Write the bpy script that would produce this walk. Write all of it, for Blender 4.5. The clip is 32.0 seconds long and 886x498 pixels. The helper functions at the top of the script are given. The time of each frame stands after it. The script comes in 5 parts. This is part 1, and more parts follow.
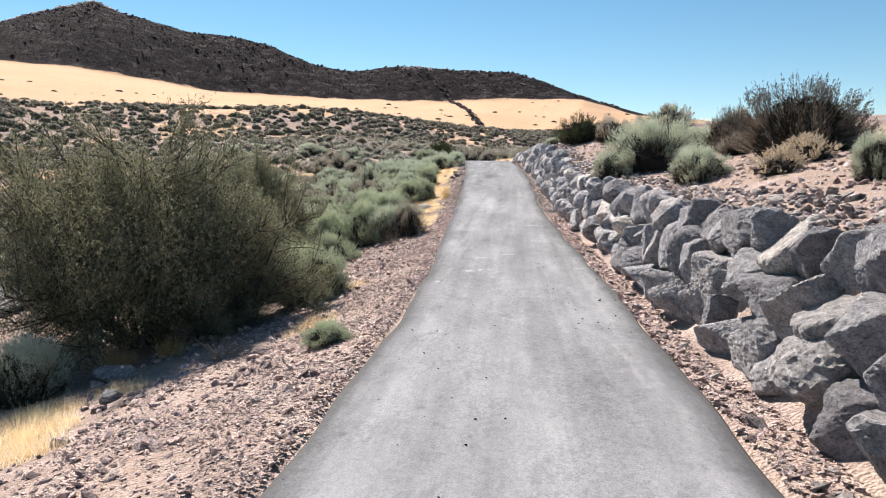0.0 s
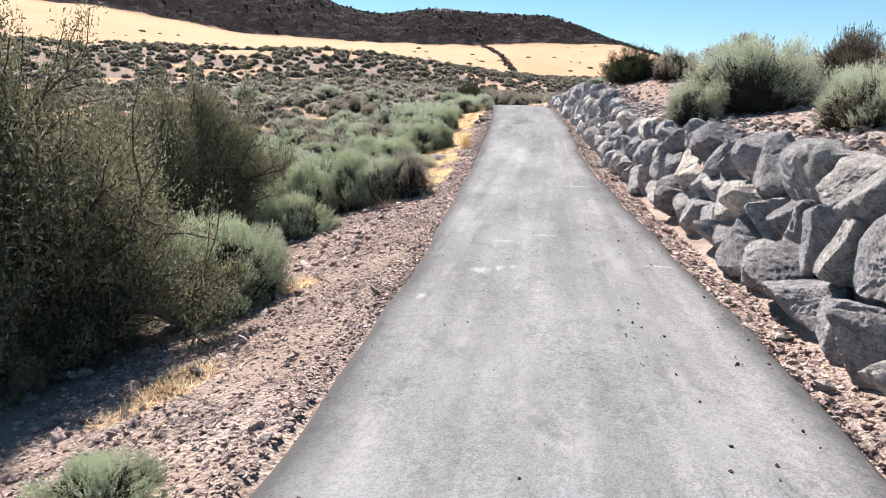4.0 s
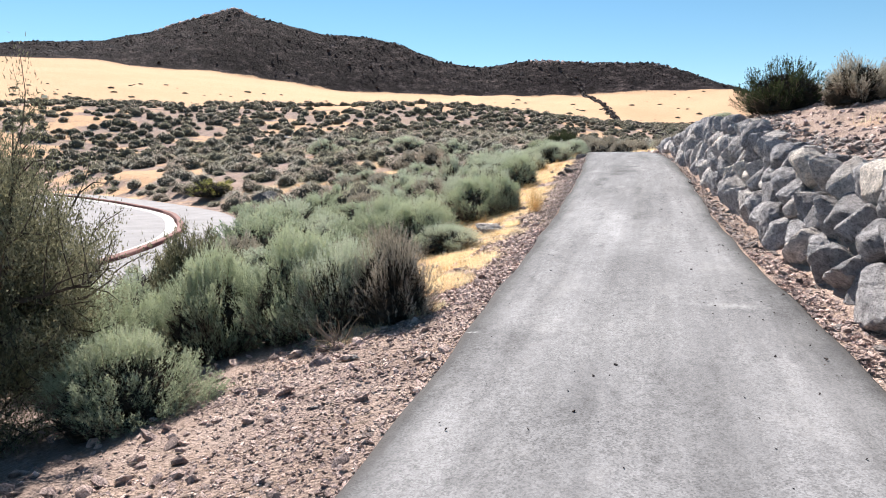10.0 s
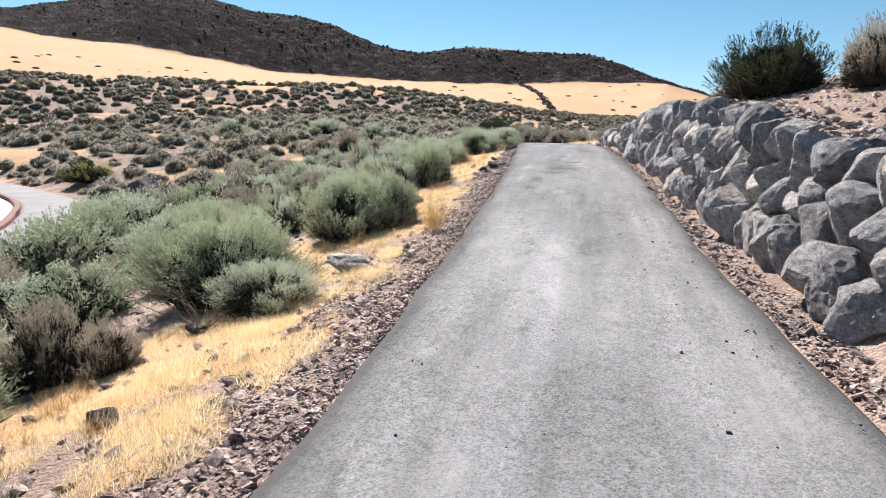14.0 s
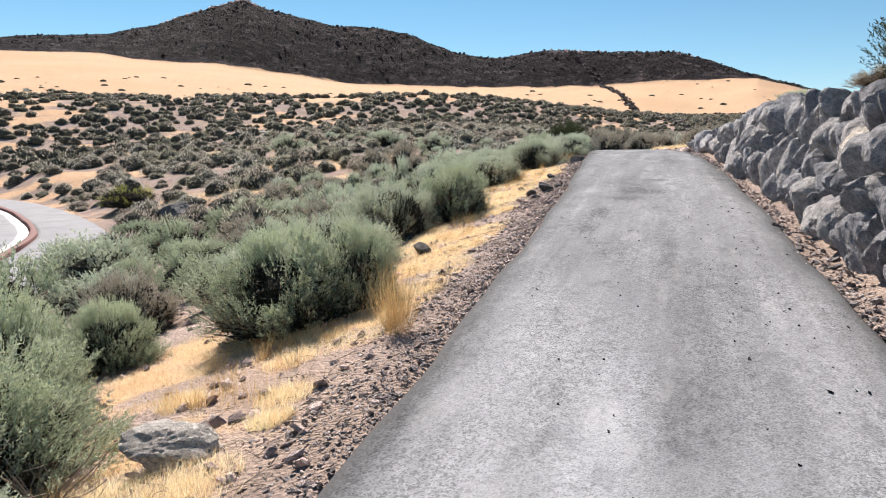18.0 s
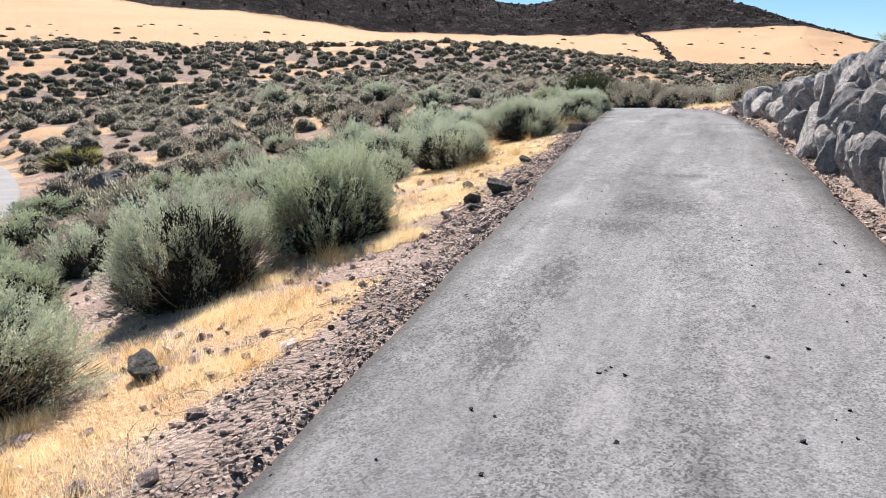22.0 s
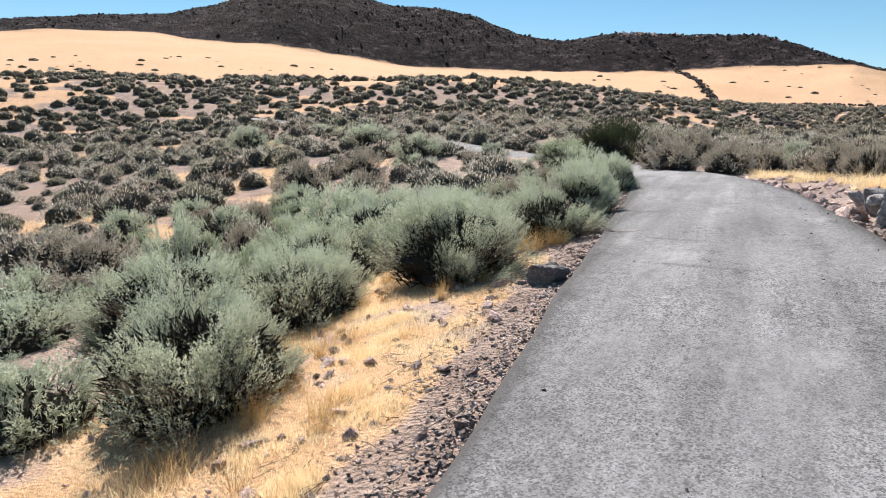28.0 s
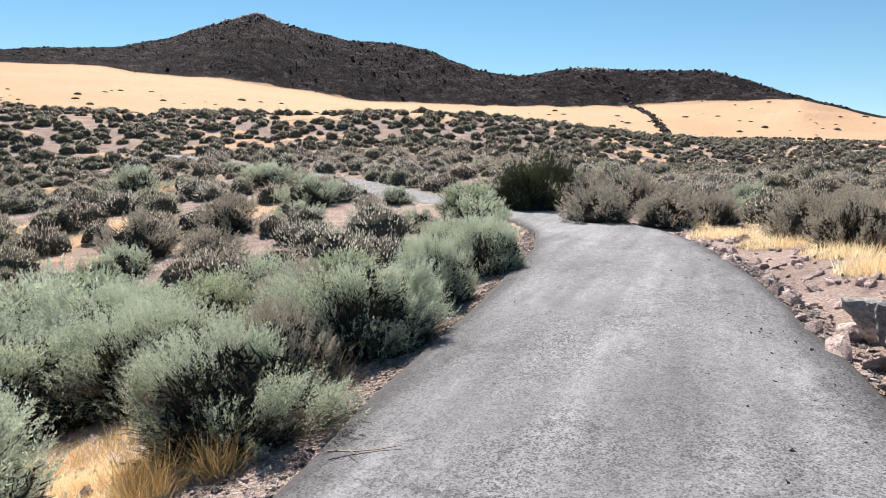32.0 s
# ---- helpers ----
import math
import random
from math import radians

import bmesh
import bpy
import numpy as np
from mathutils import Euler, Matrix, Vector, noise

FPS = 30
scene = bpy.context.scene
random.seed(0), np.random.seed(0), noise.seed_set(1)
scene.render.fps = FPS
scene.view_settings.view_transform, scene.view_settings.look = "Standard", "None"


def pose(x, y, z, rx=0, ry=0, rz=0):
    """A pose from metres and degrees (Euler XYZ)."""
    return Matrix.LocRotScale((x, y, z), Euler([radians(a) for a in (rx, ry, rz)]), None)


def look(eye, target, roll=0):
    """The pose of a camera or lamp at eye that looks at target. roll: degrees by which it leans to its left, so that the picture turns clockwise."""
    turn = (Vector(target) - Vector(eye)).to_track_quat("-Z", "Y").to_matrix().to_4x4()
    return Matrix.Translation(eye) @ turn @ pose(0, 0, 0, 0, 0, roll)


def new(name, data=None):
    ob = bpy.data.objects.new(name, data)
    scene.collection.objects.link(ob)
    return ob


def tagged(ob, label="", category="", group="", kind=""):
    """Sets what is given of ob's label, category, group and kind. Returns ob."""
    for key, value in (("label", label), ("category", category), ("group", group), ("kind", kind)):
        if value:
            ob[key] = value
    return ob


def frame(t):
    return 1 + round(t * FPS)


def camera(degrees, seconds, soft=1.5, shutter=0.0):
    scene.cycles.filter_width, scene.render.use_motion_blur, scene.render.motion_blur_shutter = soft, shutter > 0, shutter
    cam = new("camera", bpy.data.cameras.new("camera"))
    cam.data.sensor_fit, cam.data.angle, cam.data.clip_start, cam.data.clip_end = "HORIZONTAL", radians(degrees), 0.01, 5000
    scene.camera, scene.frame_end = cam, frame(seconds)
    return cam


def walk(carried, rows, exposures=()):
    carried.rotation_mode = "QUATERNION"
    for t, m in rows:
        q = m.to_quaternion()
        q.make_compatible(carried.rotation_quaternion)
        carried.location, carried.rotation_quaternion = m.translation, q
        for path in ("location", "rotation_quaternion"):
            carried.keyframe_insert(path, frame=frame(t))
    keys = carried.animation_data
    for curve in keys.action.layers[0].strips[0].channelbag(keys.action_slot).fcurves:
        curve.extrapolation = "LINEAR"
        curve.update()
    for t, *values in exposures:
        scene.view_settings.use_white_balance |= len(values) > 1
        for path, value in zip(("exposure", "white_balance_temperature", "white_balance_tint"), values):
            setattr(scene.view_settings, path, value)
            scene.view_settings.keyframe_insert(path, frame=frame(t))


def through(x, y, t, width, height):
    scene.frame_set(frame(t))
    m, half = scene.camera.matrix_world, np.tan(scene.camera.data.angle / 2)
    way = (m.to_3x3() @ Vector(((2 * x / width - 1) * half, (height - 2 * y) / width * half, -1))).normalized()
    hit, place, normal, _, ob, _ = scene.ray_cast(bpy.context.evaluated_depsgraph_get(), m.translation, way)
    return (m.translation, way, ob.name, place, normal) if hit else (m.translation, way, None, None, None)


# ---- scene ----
cam = camera(64.05, 32.0, soft=1.0)
# seconds, eye, yaw to the left, pitch, lean, in metres and degrees
PATH = [
    (0, 0.483, 0.069, 1.857, 5.91, -6.68, 0.37),
    (0.5, 0.469, 0.717, 1.819, 7.11, -7.58, 0.61),
    (1, 0.418, 1.386, 1.817, 7.18, -8.08, 0.92),
    (1.5, 0.412, 1.999, 1.784, 6.84, -8.63, 0.62),
    (2, 0.348, 2.659, 1.733, 6.27, -9.22, 0.44),
    (2.5, 0.337, 3.269, 1.693, 6.94, -12.61, 0.87),
    (3, 0.294, 3.939, 1.632, 7.05, -13.77, 1.26),
    (3.5, 0.337, 4.652, 1.647, 4.95, -12.23, 1.47),
    (4, 0.319, 5.262, 1.643, 8.24, -10.85, 1.10),
    (4.5, 0.289, 5.959, 1.658, 10.27, -9.98, 1.39),
    (6.5, 0.252, 8.445, 1.517, 13.25, -11.88, -1.04),
    (7, 0.299, 9.095, 1.520, 13.82, -13.13, -0.74),
    (7.5, 0.318, 9.695, 1.537, 14.79, -14.04, -0.03),
    (8, 0.382, 10.401, 1.546, 12.28, -14.09, 0.70),
    (8.5, 0.422, 11.010, 1.517, 14.12, -15.67, -0.47),
    (9, 0.310, 11.672, 1.528, 16.84, -13.60, -0.40),
    (9.5, 0.286, 12.390, 1.565, 16.17, -9.47, -0.37),
    (10, 0.165, 13.022, 1.573, 16.62, -6.77, -0.15),
    (10.5, 0.101, 13.743, 1.592, 16.17, -5.79, -0.06),
    (11, 0.081, 14.413, 1.622, 14.59, -6.10, -0.01),
    (11.5, 0.025, 15.131, 1.620, 10.98, -7.79, 0.26),
    (12, -0.000, 15.785, 1.597, 10.93, -9.74, 0.14),
    (12.5, -0.113, 16.473, 1.569, 11.72, -10.11, 0.92),
    (13, -0.108, 17.187, 1.606, 9.95, -10.14, 1.74),
    (13.5, -0.144, 17.830, 1.638, 10.37, -9.36, 1.45),
    (14, -0.156, 18.520, 1.690, 11.40, -7.77, 1.39),
    (14.5, -0.153, 19.119, 1.742, 13.57, -6.91, 1.30),
    (16.5, -0.107, 21.220, 1.811, 13.36, -7.35, 2.36),
    (17, -0.150, 21.947, 1.891, 14.74, -7.20, 1.70),
    (17.5, -0.213, 22.716, 1.953, 16.85, -6.93, 0.60),
    (18, -0.202, 23.416, 1.980, 18.12, -7.30, -0.45),
    (18.5, -0.277, 24.174, 1.972, 18.65, -7.96, -0.98),
    (19, -0.188, 24.916, 2.015, 18.78, -8.68, -1.10),
    (19.5, -0.193, 25.678, 2.043, 18.94, -9.15, -1.11),
    (20, -0.129, 26.489, 2.114, 18.85, -9.40, -0.91),
    (20.5, -0.146, 27.188, 2.162, 18.80, -9.27, -1.31),
    (21, -0.187, 28.019, 2.245, 15.76, -9.09, -1.38),
    (21.5, -0.218, 28.751, 2.291, 17.39, -10.50, -1.82),
    (22, -0.311, 29.542, 2.312, 20.57, -11.15, -0.21),
    (22.5, -0.246, 30.325, 2.366, 19.30, -11.24, 0.20),
    (23, -0.312, 31.038, 2.402, 20.35, -10.41, 0.11),
    (23.5, -0.274, 31.833, 2.551, 21.19, -9.11, 0.49),
    (24, -0.344, 32.558, 2.656, 22.03, -8.25, 0.80),
    (24.5, -0.475, 33.317, 2.736, 22.42, -7.79, 1.29),
    (25, -0.492, 34.066, 2.810, 22.34, -7.77, 1.46),
    (25.5, -0.642, 34.862, 2.843, 22.53, -7.66, 1.62),
    (27.5, -1.219, 37.779, 3.088, 24.44, -7.92, 1.23),
    (28, -1.269, 38.362, 3.169, 23.40, -8.53, 0.67),
    (28.5, -1.229, 39.149, 3.210, 21.93, -6.81, 0.30),
    (29, -1.238, 39.831, 3.223, 20.80, -4.37, 0.34),
    (29.5, -1.205, 40.583, 3.303, 19.38, -2.78, 0.76),
    (30, -1.196, 41.300, 3.378, 20.94, -2.93, -0.02),
    (30.5, -1.191, 41.884, 3.460, 23.25, -3.47, -0.11),
    (31, -1.106, 42.573, 3.524, 23.68, -3.94, -0.07),
    (31.5, -1.100, 43.254, 3.483, 22.73, -4.40, -0.12),
    (32, -1.026, 44.027, 3.549, 20.43, -5.82, 0.41),
]
walk(cam, [(t, pose(x, y, z, 90 + pitch, 0, yaw) @ pose(0, 0, 0, 0, 0, lean)) for t, x, y, z, yaw, pitch, lean in PATH],
     [(0, 1.15), (2, 1.26), (3, 1.31), (4, 1.29), (7, 1.45), (9, 1.38), (10, 1.25), (11, 1.12), (13, 1.15), (17, 1.09), (18, 1.05), (22, 1.13), (25, 1.15), (28, 1.05), (32, 1.12)])

# ---- sky, sun ----
SUN_AZ, SUN_EL = radians(-35), radians(45)  # azimuth from +y to the right
world = bpy.data.worlds.new("sky")
scene.world = world
world.use_nodes = True
_wn = world.node_tree.nodes
_sky = _wn.new("ShaderNodeTexSky")
_sky.sky_type = "NISHITA"
_sky.sun_disc = False
_sky.sun_elevation, _sky.sun_rotation = SUN_EL, SUN_AZ
_sky.altitude, _sky.air_density, _sky.dust_density, _sky.ozone_density = 1500, 1.0, 0.0, 1.4
_hue = _wn.new("ShaderNodeHueSaturation")
_hue.inputs["Hue"].default_value, _hue.inputs["Saturation"].default_value = 0.487, 1.18
world.node_tree.links.new(_sky.outputs[0], _hue.inputs["Color"])
world.node_tree.links.new(_hue.outputs[0], _wn["Background"].inputs[0])
_wn["Background"].inputs[1].default_value = 0.055
_sun = bpy.data.lights.new("sun", "SUN")
_sun.energy, _sun.angle, _sun.color = 5.0, radians(0.53), (1.0, 0.925, 0.85)
sun = new("sun", _sun)
sun.matrix_world = look((0, 0, 50), (-math.sin(SUN_AZ) * math.cos(SUN_EL), -math.cos(SUN_AZ) * math.cos(SUN_EL), 50 - math.sin(SUN_EL)))


# ---- materials ----
class Mat:
    """A small wrapper to lay out a procedural node material."""

    def __init__(self, name, rough=0.9, spec=0.3):
        self.m = bpy.data.materials.new(name)
        self.m.use_nodes = True
        self.t = self.m.node_tree
        self.bsdf = self.t.nodes["Principled BSDF"]
        self.bsdf.inputs["Roughness"].default_value = rough
        self.bsdf.inputs["Specular IOR Level"].default_value = spec
        self.pos = self.node("ShaderNodeNewGeometry").outputs["Position"]

    def node(self, kind, **props):
        n = self.t.nodes.new(kind)
        for k, v in props.items():
            if k == "operation":
                n.operation = v
            elif k == "data_type":
                n.data_type = v
            elif k == "blend_type":
                n.blend_type = v
            elif k == "feature":
                n.feature = v
            elif k == "attribute_name":
                n.attribute_name = v
        return n

    def put(self, socket, value):
        if isinstance(value, bpy.types.NodeSocket):
            self.t.links.new(value, socket)
        else:
            socket.default_value = value

    def local(self):
        return self.node("ShaderNodeTexCoord").outputs["Object"]

    def stretch(self, vec, sx, sy, sz):
        n = self.node("ShaderNodeVectorMath", operation="MULTIPLY")
        self.put(n.inputs[0], vec)
        n.inputs[1].default_value = (sx, sy, sz)
        return n.outputs[0]

    def noise(self, scale, detail=5, rough=0.6, vec=None, distort=0.0):
        n = self.node("ShaderNodeTexNoise")
        self.put(n.inputs["Vector"], vec or self.pos)
        n.inputs["Scale"].default_value, n.inputs["Detail"].default_value = scale, detail
        n.inputs["Roughness"].default_value, n.inputs["Distortion"].default_value = rough, distort
        return n.outputs["Fac"]

    def voronoi(self, scale, feature="F1", out="Distance", vec=None):
        n = self.node("ShaderNodeTexVoronoi", feature=feature)
        self.put(n.inputs["Vector"], vec or self.pos)
        n.inputs["Scale"].default_value = scale
        return n.outputs[out]

    def ramp(self, fac, *stops):
        n = self.node("ShaderNodeValToRGB")
        self.put(n.inputs[0], fac)
        e = n.color_ramp.elements
        while len(e) < len(stops):
            e.new(0.5)
        for el, (p, c) in zip(e, stops):
            el.position = p
            el.color = (*c, 1) if isinstance(c, tuple) else (c, c, c, 1)
        return n.outputs["Color"]

    def mix(self, fac, a, b, mode="MIX"):
        n = self.node("ShaderNodeMix", data_type="RGBA", blend_type=mode)
        self.put(n.inputs[0], fac)
        self.put(n.inputs[6], (*a, 1) if isinstance(a, tuple) else a)
        self.put(n.inputs[7], (*b, 1) if isinstance(b, tuple) else b)
        return n.outputs[2]

    def math(self, op, a, b=0.0):
        n = self.node("ShaderNodeMath", operation=op)
        self.put(n.inputs[0], a)
        self.put(n.inputs[1], b)
        return n.outputs[0]

    def attr(self, name):
        return self.node("ShaderNodeAttribute", attribute_name=name).outputs["Fac"]

    def island(self):
        return self.node("ShaderNodeNewGeometry").outputs["Random Per Island"]

    def piece(self):
        return self.node("ShaderNodeObjectInfo").outputs["Random"]

    def colour(self, value):
        self.put(self.bsdf.inputs["Base Color"], (*value, 1) if isinstance(value, tuple) else value)
        return self

    def bump(self, height, strength, distance):
        n = self.node("ShaderNodeBump")
        n.inputs["Strength"].default_value, n.inputs["Distance"].default_value = strength, distance
        self.put(n.inputs["Height"], height)
        self.put(self.bsdf.inputs["Normal"], n.outputs[0])
        return self

    def leafy(self, amount, colour):
        """Lets part of the light through, as leaves do."""
        tr = self.node("ShaderNodeBsdfTranslucent")
        self.put(tr.inputs[0], colour)
        mx = self.node("ShaderNodeMixShader")
        mx.inputs[0].default_value = amount
        self.t.links.new(self.bsdf.outputs[0], mx.inputs[1])
        self.t.links.new(tr.outputs[0], mx.inputs[2])
        self.t.links.new(mx.outputs[0], self.t.nodes["Material Output"].inputs[0])
        return self


def leaf_material(name, dark, mid, light, tip=None, through=0.24, speckle=False):
    m = Mat(name, 0.8, 0.06)
    c = m.ramp(m.island(), (0.0, dark), (0.5, mid), (1.0, light))
    c = m.mix(m.ramp(m.noise(2.2, 3), (0.35, 0.0), (0.7, 0.6)), c, light)
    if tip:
        # paler towards the plant's top: flowering tips, plus sunlit crown put into colour
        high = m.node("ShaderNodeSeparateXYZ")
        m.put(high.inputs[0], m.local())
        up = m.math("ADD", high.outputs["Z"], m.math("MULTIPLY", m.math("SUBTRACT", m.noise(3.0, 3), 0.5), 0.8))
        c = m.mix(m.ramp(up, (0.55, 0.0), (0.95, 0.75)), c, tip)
    if speckle:
        c = m.mix(1.0, c, m.ramp(m.noise(16, 5, 0.75), (0.38, 0.35), (0.5, 0.9), (0.64, 1.5)), "MULTIPLY")
        m.bump(m.noise(11, 6, 0.8), 1.0, 0.2)
    m.colour(c).leafy(through, c)
    return m.m


def ground_material():
    m = Mat("ground_soil", 0.95, 0.02)
    soil = m.ramp(m.noise(1.1, 8, 0.65), (0.25, (0.23, 0.172, 0.15)), (0.5, (0.42, 0.325, 0.285)), (0.75, (0.58, 0.465, 0.41)))
    grit = m.ramp(m.voronoi(38, out="Color"), (0.0, 0.55), (1.0, 1.35))
    soil = m.mix(0.8, soil, grit, "MULTIPLY")
    soil = m.mix(m.ramp(m.noise(0.25, 4), (0.45, 0.0), (0.65, 0.7)), soil, (0.46, 0.34, 0.265))
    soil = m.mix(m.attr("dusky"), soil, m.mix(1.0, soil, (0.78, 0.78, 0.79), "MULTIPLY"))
    # dry cheatgrass over the soil
    straw = m.ramp(m.noise(3.0, 9, 0.75), (0.25, (0.40, 0.25, 0.145)), (0.5, (0.605, 0.40, 0.262)), (0.8, (0.725, 0.515, 0.36)))
    straw = m.mix(m.ramp(m.noise(0.035, 6, 0.6), (0.4, 0.0), (0.7, 0.5)), straw, (0.50, 0.33, 0.20))
    edge = m.math("ADD", m.attr("straw"), m.math("MULTIPLY", m.math("SUBTRACT", m.noise(1.4, 9, 0.78), 0.5), 1.3))
    c = m.mix(m.ramp(edge, (0.36, 0.0), (0.66, 1.0)), soil, straw)
    # dark lava slopes
    lava = m.ramp(m.noise(0.16, 9, 0.72), (0.3, (0.010, 0.0085, 0.0098)), (0.5, (0.036, 0.029, 0.032)), (0.66, (0.15, 0.12, 0.118)))
    lava = m.mix(m.ramp(m.noise(0.6, 8, 0.8), (0.46, 0.0), (0.56, 0.8)), lava, (0.013, 0.0108, 0.0124))
    edge2 = m.math("ADD", m.attr("lava"), m.math("MULTIPLY", m.math("SUBTRACT", m.noise(0.06, 9, 0.75), 0.5), 0.5))
    c = m.mix(m.ramp(edge2, (0.47, 0.0), (0.53, 1.0)), c, lava)
    m.colour(c)
    h = m.math("ADD", m.noise(24, 6, 0.7), m.math("MULTIPLY", m.voronoi(30), 0.8))
    far = m.node("ShaderNodeBump")
    far.inputs["Strength"].default_value, far.inputs["Distance"].default_value = 1.0, 2.2
    m.put(far.inputs["Height"], m.math("MULTIPLY", m.noise(0.35, 8, 0.75), m.attr("lava")))
    m.bump(h, 1.0, 0.035)
    m.t.links.new(far.outputs[0], m.bsdf.inputs["Normal"].links[0].from_node.inputs["Normal"])
    return m.m


def asphalt_material():
    m = Mat("worn_asphalt", 0.9, 0.2)
    base = m.ramp(m.noise(0.7, 6, 0.6, m.stretch(m.pos, 1, 0.35, 1)), (0.28, (0.138, 0.138, 0.146)), (0.5, (0.20, 0.20, 0.21)), (0.72, (0.262, 0.262, 0.273)))
    # the upper stretch is coarser and darker
    place = m.node("ShaderNodeSeparateXYZ")
    m.put(place.inputs[0], m.pos)
    coarse = m.ramp(m.math("DIVIDE", place.outputs["Y"], 50.0), (0.1, 0.35), (0.85, 1.0))
    base = m.mix(1.0, base, m.ramp(m.math("DIVIDE", place.outputs["Y"], 50.0), (0.1, 1.07), (0.5, 1.05), (0.95, 1.04)), "MULTIPLY")
    # tar shows dark between worn pale stones, in patches
    worn = m.ramp(m.noise(1.1, 5, 0.6, m.stretch(m.pos, 1.2, 0.5, 1)), (0.32, 0.22), (0.62, 0.85))
    mottle = m.ramp(m.noise(13, 6, 0.8, m.stretch(m.pos, 1, 0.75, 1)), (0.36, 0.62), (0.5, 1.0), (0.64, 1.22))
    c = m.mix(m.math("MULTIPLY", worn, coarse), base, m.mix(1.0, base, mottle, "MULTIPLY"))
    fleck = m.ramp(m.voronoi(85, out="Color"), (0.30, 0.25), (0.42, 1.0), (0.62, 1.0), (0.72, 1.28))
    c = m.mix(m.math("MULTIPLY", coarse, m.math("ADD", m.math("MULTIPLY", worn, 0.75), 0.15)), c, m.mix(1.0, c, fleck, "MULTIPLY"))
    fleck2 = m.ramp(m.voronoi(27, out="Color", vec=m.stretch(m.pos, 1, 0.8, 1)), (0.28, 0.45), (0.38, 1.0), (0.66, 1.0), (0.75, 1.2))
    c = m.mix(m.math("MULTIPLY", worn, 0.28), c, m.mix(1.0, c, fleck2, "MULTIPLY"))
    grain = m.ramp(m.voronoi(120, out="Color"), (0.0, 0.45), (0.5, 1.05), (1.0, 1.3))
    c = m.mix(m.math("MULTIPLY", coarse, 0.6), c, grain, "MULTIPLY")
    fine = m.ramp(m.noise(210, 3, 0.7), (0.3, 0.6), (0.7, 1.3))
    c = m.mix(0.4, c, fine, "MULTIPLY")
    blot = m.ramp(m.noise(2.6, 8, 0.72, m.stretch(m.pos, 1, 0.5, 1), 0.6), (0.54, 0.0), (0.68, 0.6))
    c = m.mix(blot, c, m.mix(1.0, c, (0.5, 0.5, 0.51), "MULTIPLY"))
    pale = m.ramp(m.noise(1.6, 7, 0.75, m.stretch(m.pos, 1.3, 0.4, 1)), (0.55, 0.0), (0.72, 0.55))
    c = m.mix(pale, c, (0.33, 0.325, 0.33))
    lane = m.ramp(m.noise(1.0, 5, 0.6, m.stretch(m.pos, 2.0, 0.10, 1)), (0.3, 0.72), (0.5, 1.0), (0.68, 1.26))
    c = m.mix(1.0, c, lane, "MULTIPLY")
    border = m.math("ADD", m.attr("border"), m.math("MULTIPLY", m.math("SUBTRACT", m.noise(1.3, 6, 0.7, m.stretch(m.pos, 1, 0.5, 1)), 0.5), 0.7))
    c = m.mix(1.0, c, m.ramp(border, (0.15, 1.0), (0.75, 0.42)), "MULTIPLY")
    # old scrapes and tar stains: place, half lengths, colour, strength
    ragged = m.noise(16, 7, 0.8, m.stretch(m.pos, 1.6, 0.7, 1))
    for x, y, rx, ry, tone, most in ((-0.36, 12.85, 0.11, 0.16, 0.45, 0.5), (-0.16, 13.0, 0.05, 0.13, 0.45, 0.45), (-0.02, 13.1, 0.05, 0.12, 0.42, 0.4), (-0.2, 14.6, 0.18, 0.08, 0.42, 0.35),
                                     (1.65, 13.5, 0.16, 0.05, 0.45, 0.5), (-0.8, 11.65, 0.05, 0.10, 0.45, 0.5), (-1.54, 19.04, 0.22, 0.02, 0.7, 0.95), (0.95, 20.5, 0.3, 0.10, 0.38, 0.45),
                                     (0.3, 15.15, 0.16, 0.08, 0.42, 0.4), (-0.75, 36.9, 0.5, 0.4, 0.05, 0.7), (-1.0, 36.0, 0.35, 0.3, 0.05, 0.7), (-1.27, 34.5, 0.13, 0.5, 0.05, 0.9), (-1.3, 33.1, 0.13, 0.4, 0.05, 0.9),
                                     (-0.6, 38.7, 0.35, 0.14, 0.06, 0.8), (0.2, 45.5, 0.5, 0.15, 0.08, 0.8), (-2.0, 47.0, 0.5, 0.05, 0.09, 0.7), (-1.7, 45.6, 0.6, 0.06, 0.10, 0.6)):
        away = m.node("ShaderNodeVectorMath", operation="SUBTRACT")
        m.put(away.inputs[0], m.pos)
        away.inputs[1].default_value = (x, y, 0)
        size = m.node("ShaderNodeVectorMath", operation="LENGTH")
        m.put(size.inputs[0], m.stretch(away.outputs[0], 1 / rx, 1 / ry, 0))
        far = m.math("ADD", size.outputs["Value"], m.math("MULTIPLY", m.math("SUBTRACT", ragged, 0.5), 7.5 if tone < 0.2 else 3.5))
        spot = m.ramp(m.math("MULTIPLY", far, 0.5), (0.15, most), (0.6, 0.0))
        c = m.mix(spot, c, m.mix(1.0, c, (0.42, 0.42, 0.43), "MULTIPLY") if tone < 0.2 else (tone, tone, tone * 1.02))
    edge = m.math("ADD", m.attr("rim"), m.math("MULTIPLY", m.math("SUBTRACT", m.noise(3.0, 5), 0.5), 0.7))
    c = m.mix(m.ramp(edge, (0.35, 0.0), (0.85, 0.85)), c, (0.07, 0.065, 0.065))
    m.colour(c)
    m.bump(m.math("ADD", m.voronoi(95), m.noise(60, 4)), 0.35, 0.006)
    return m.m


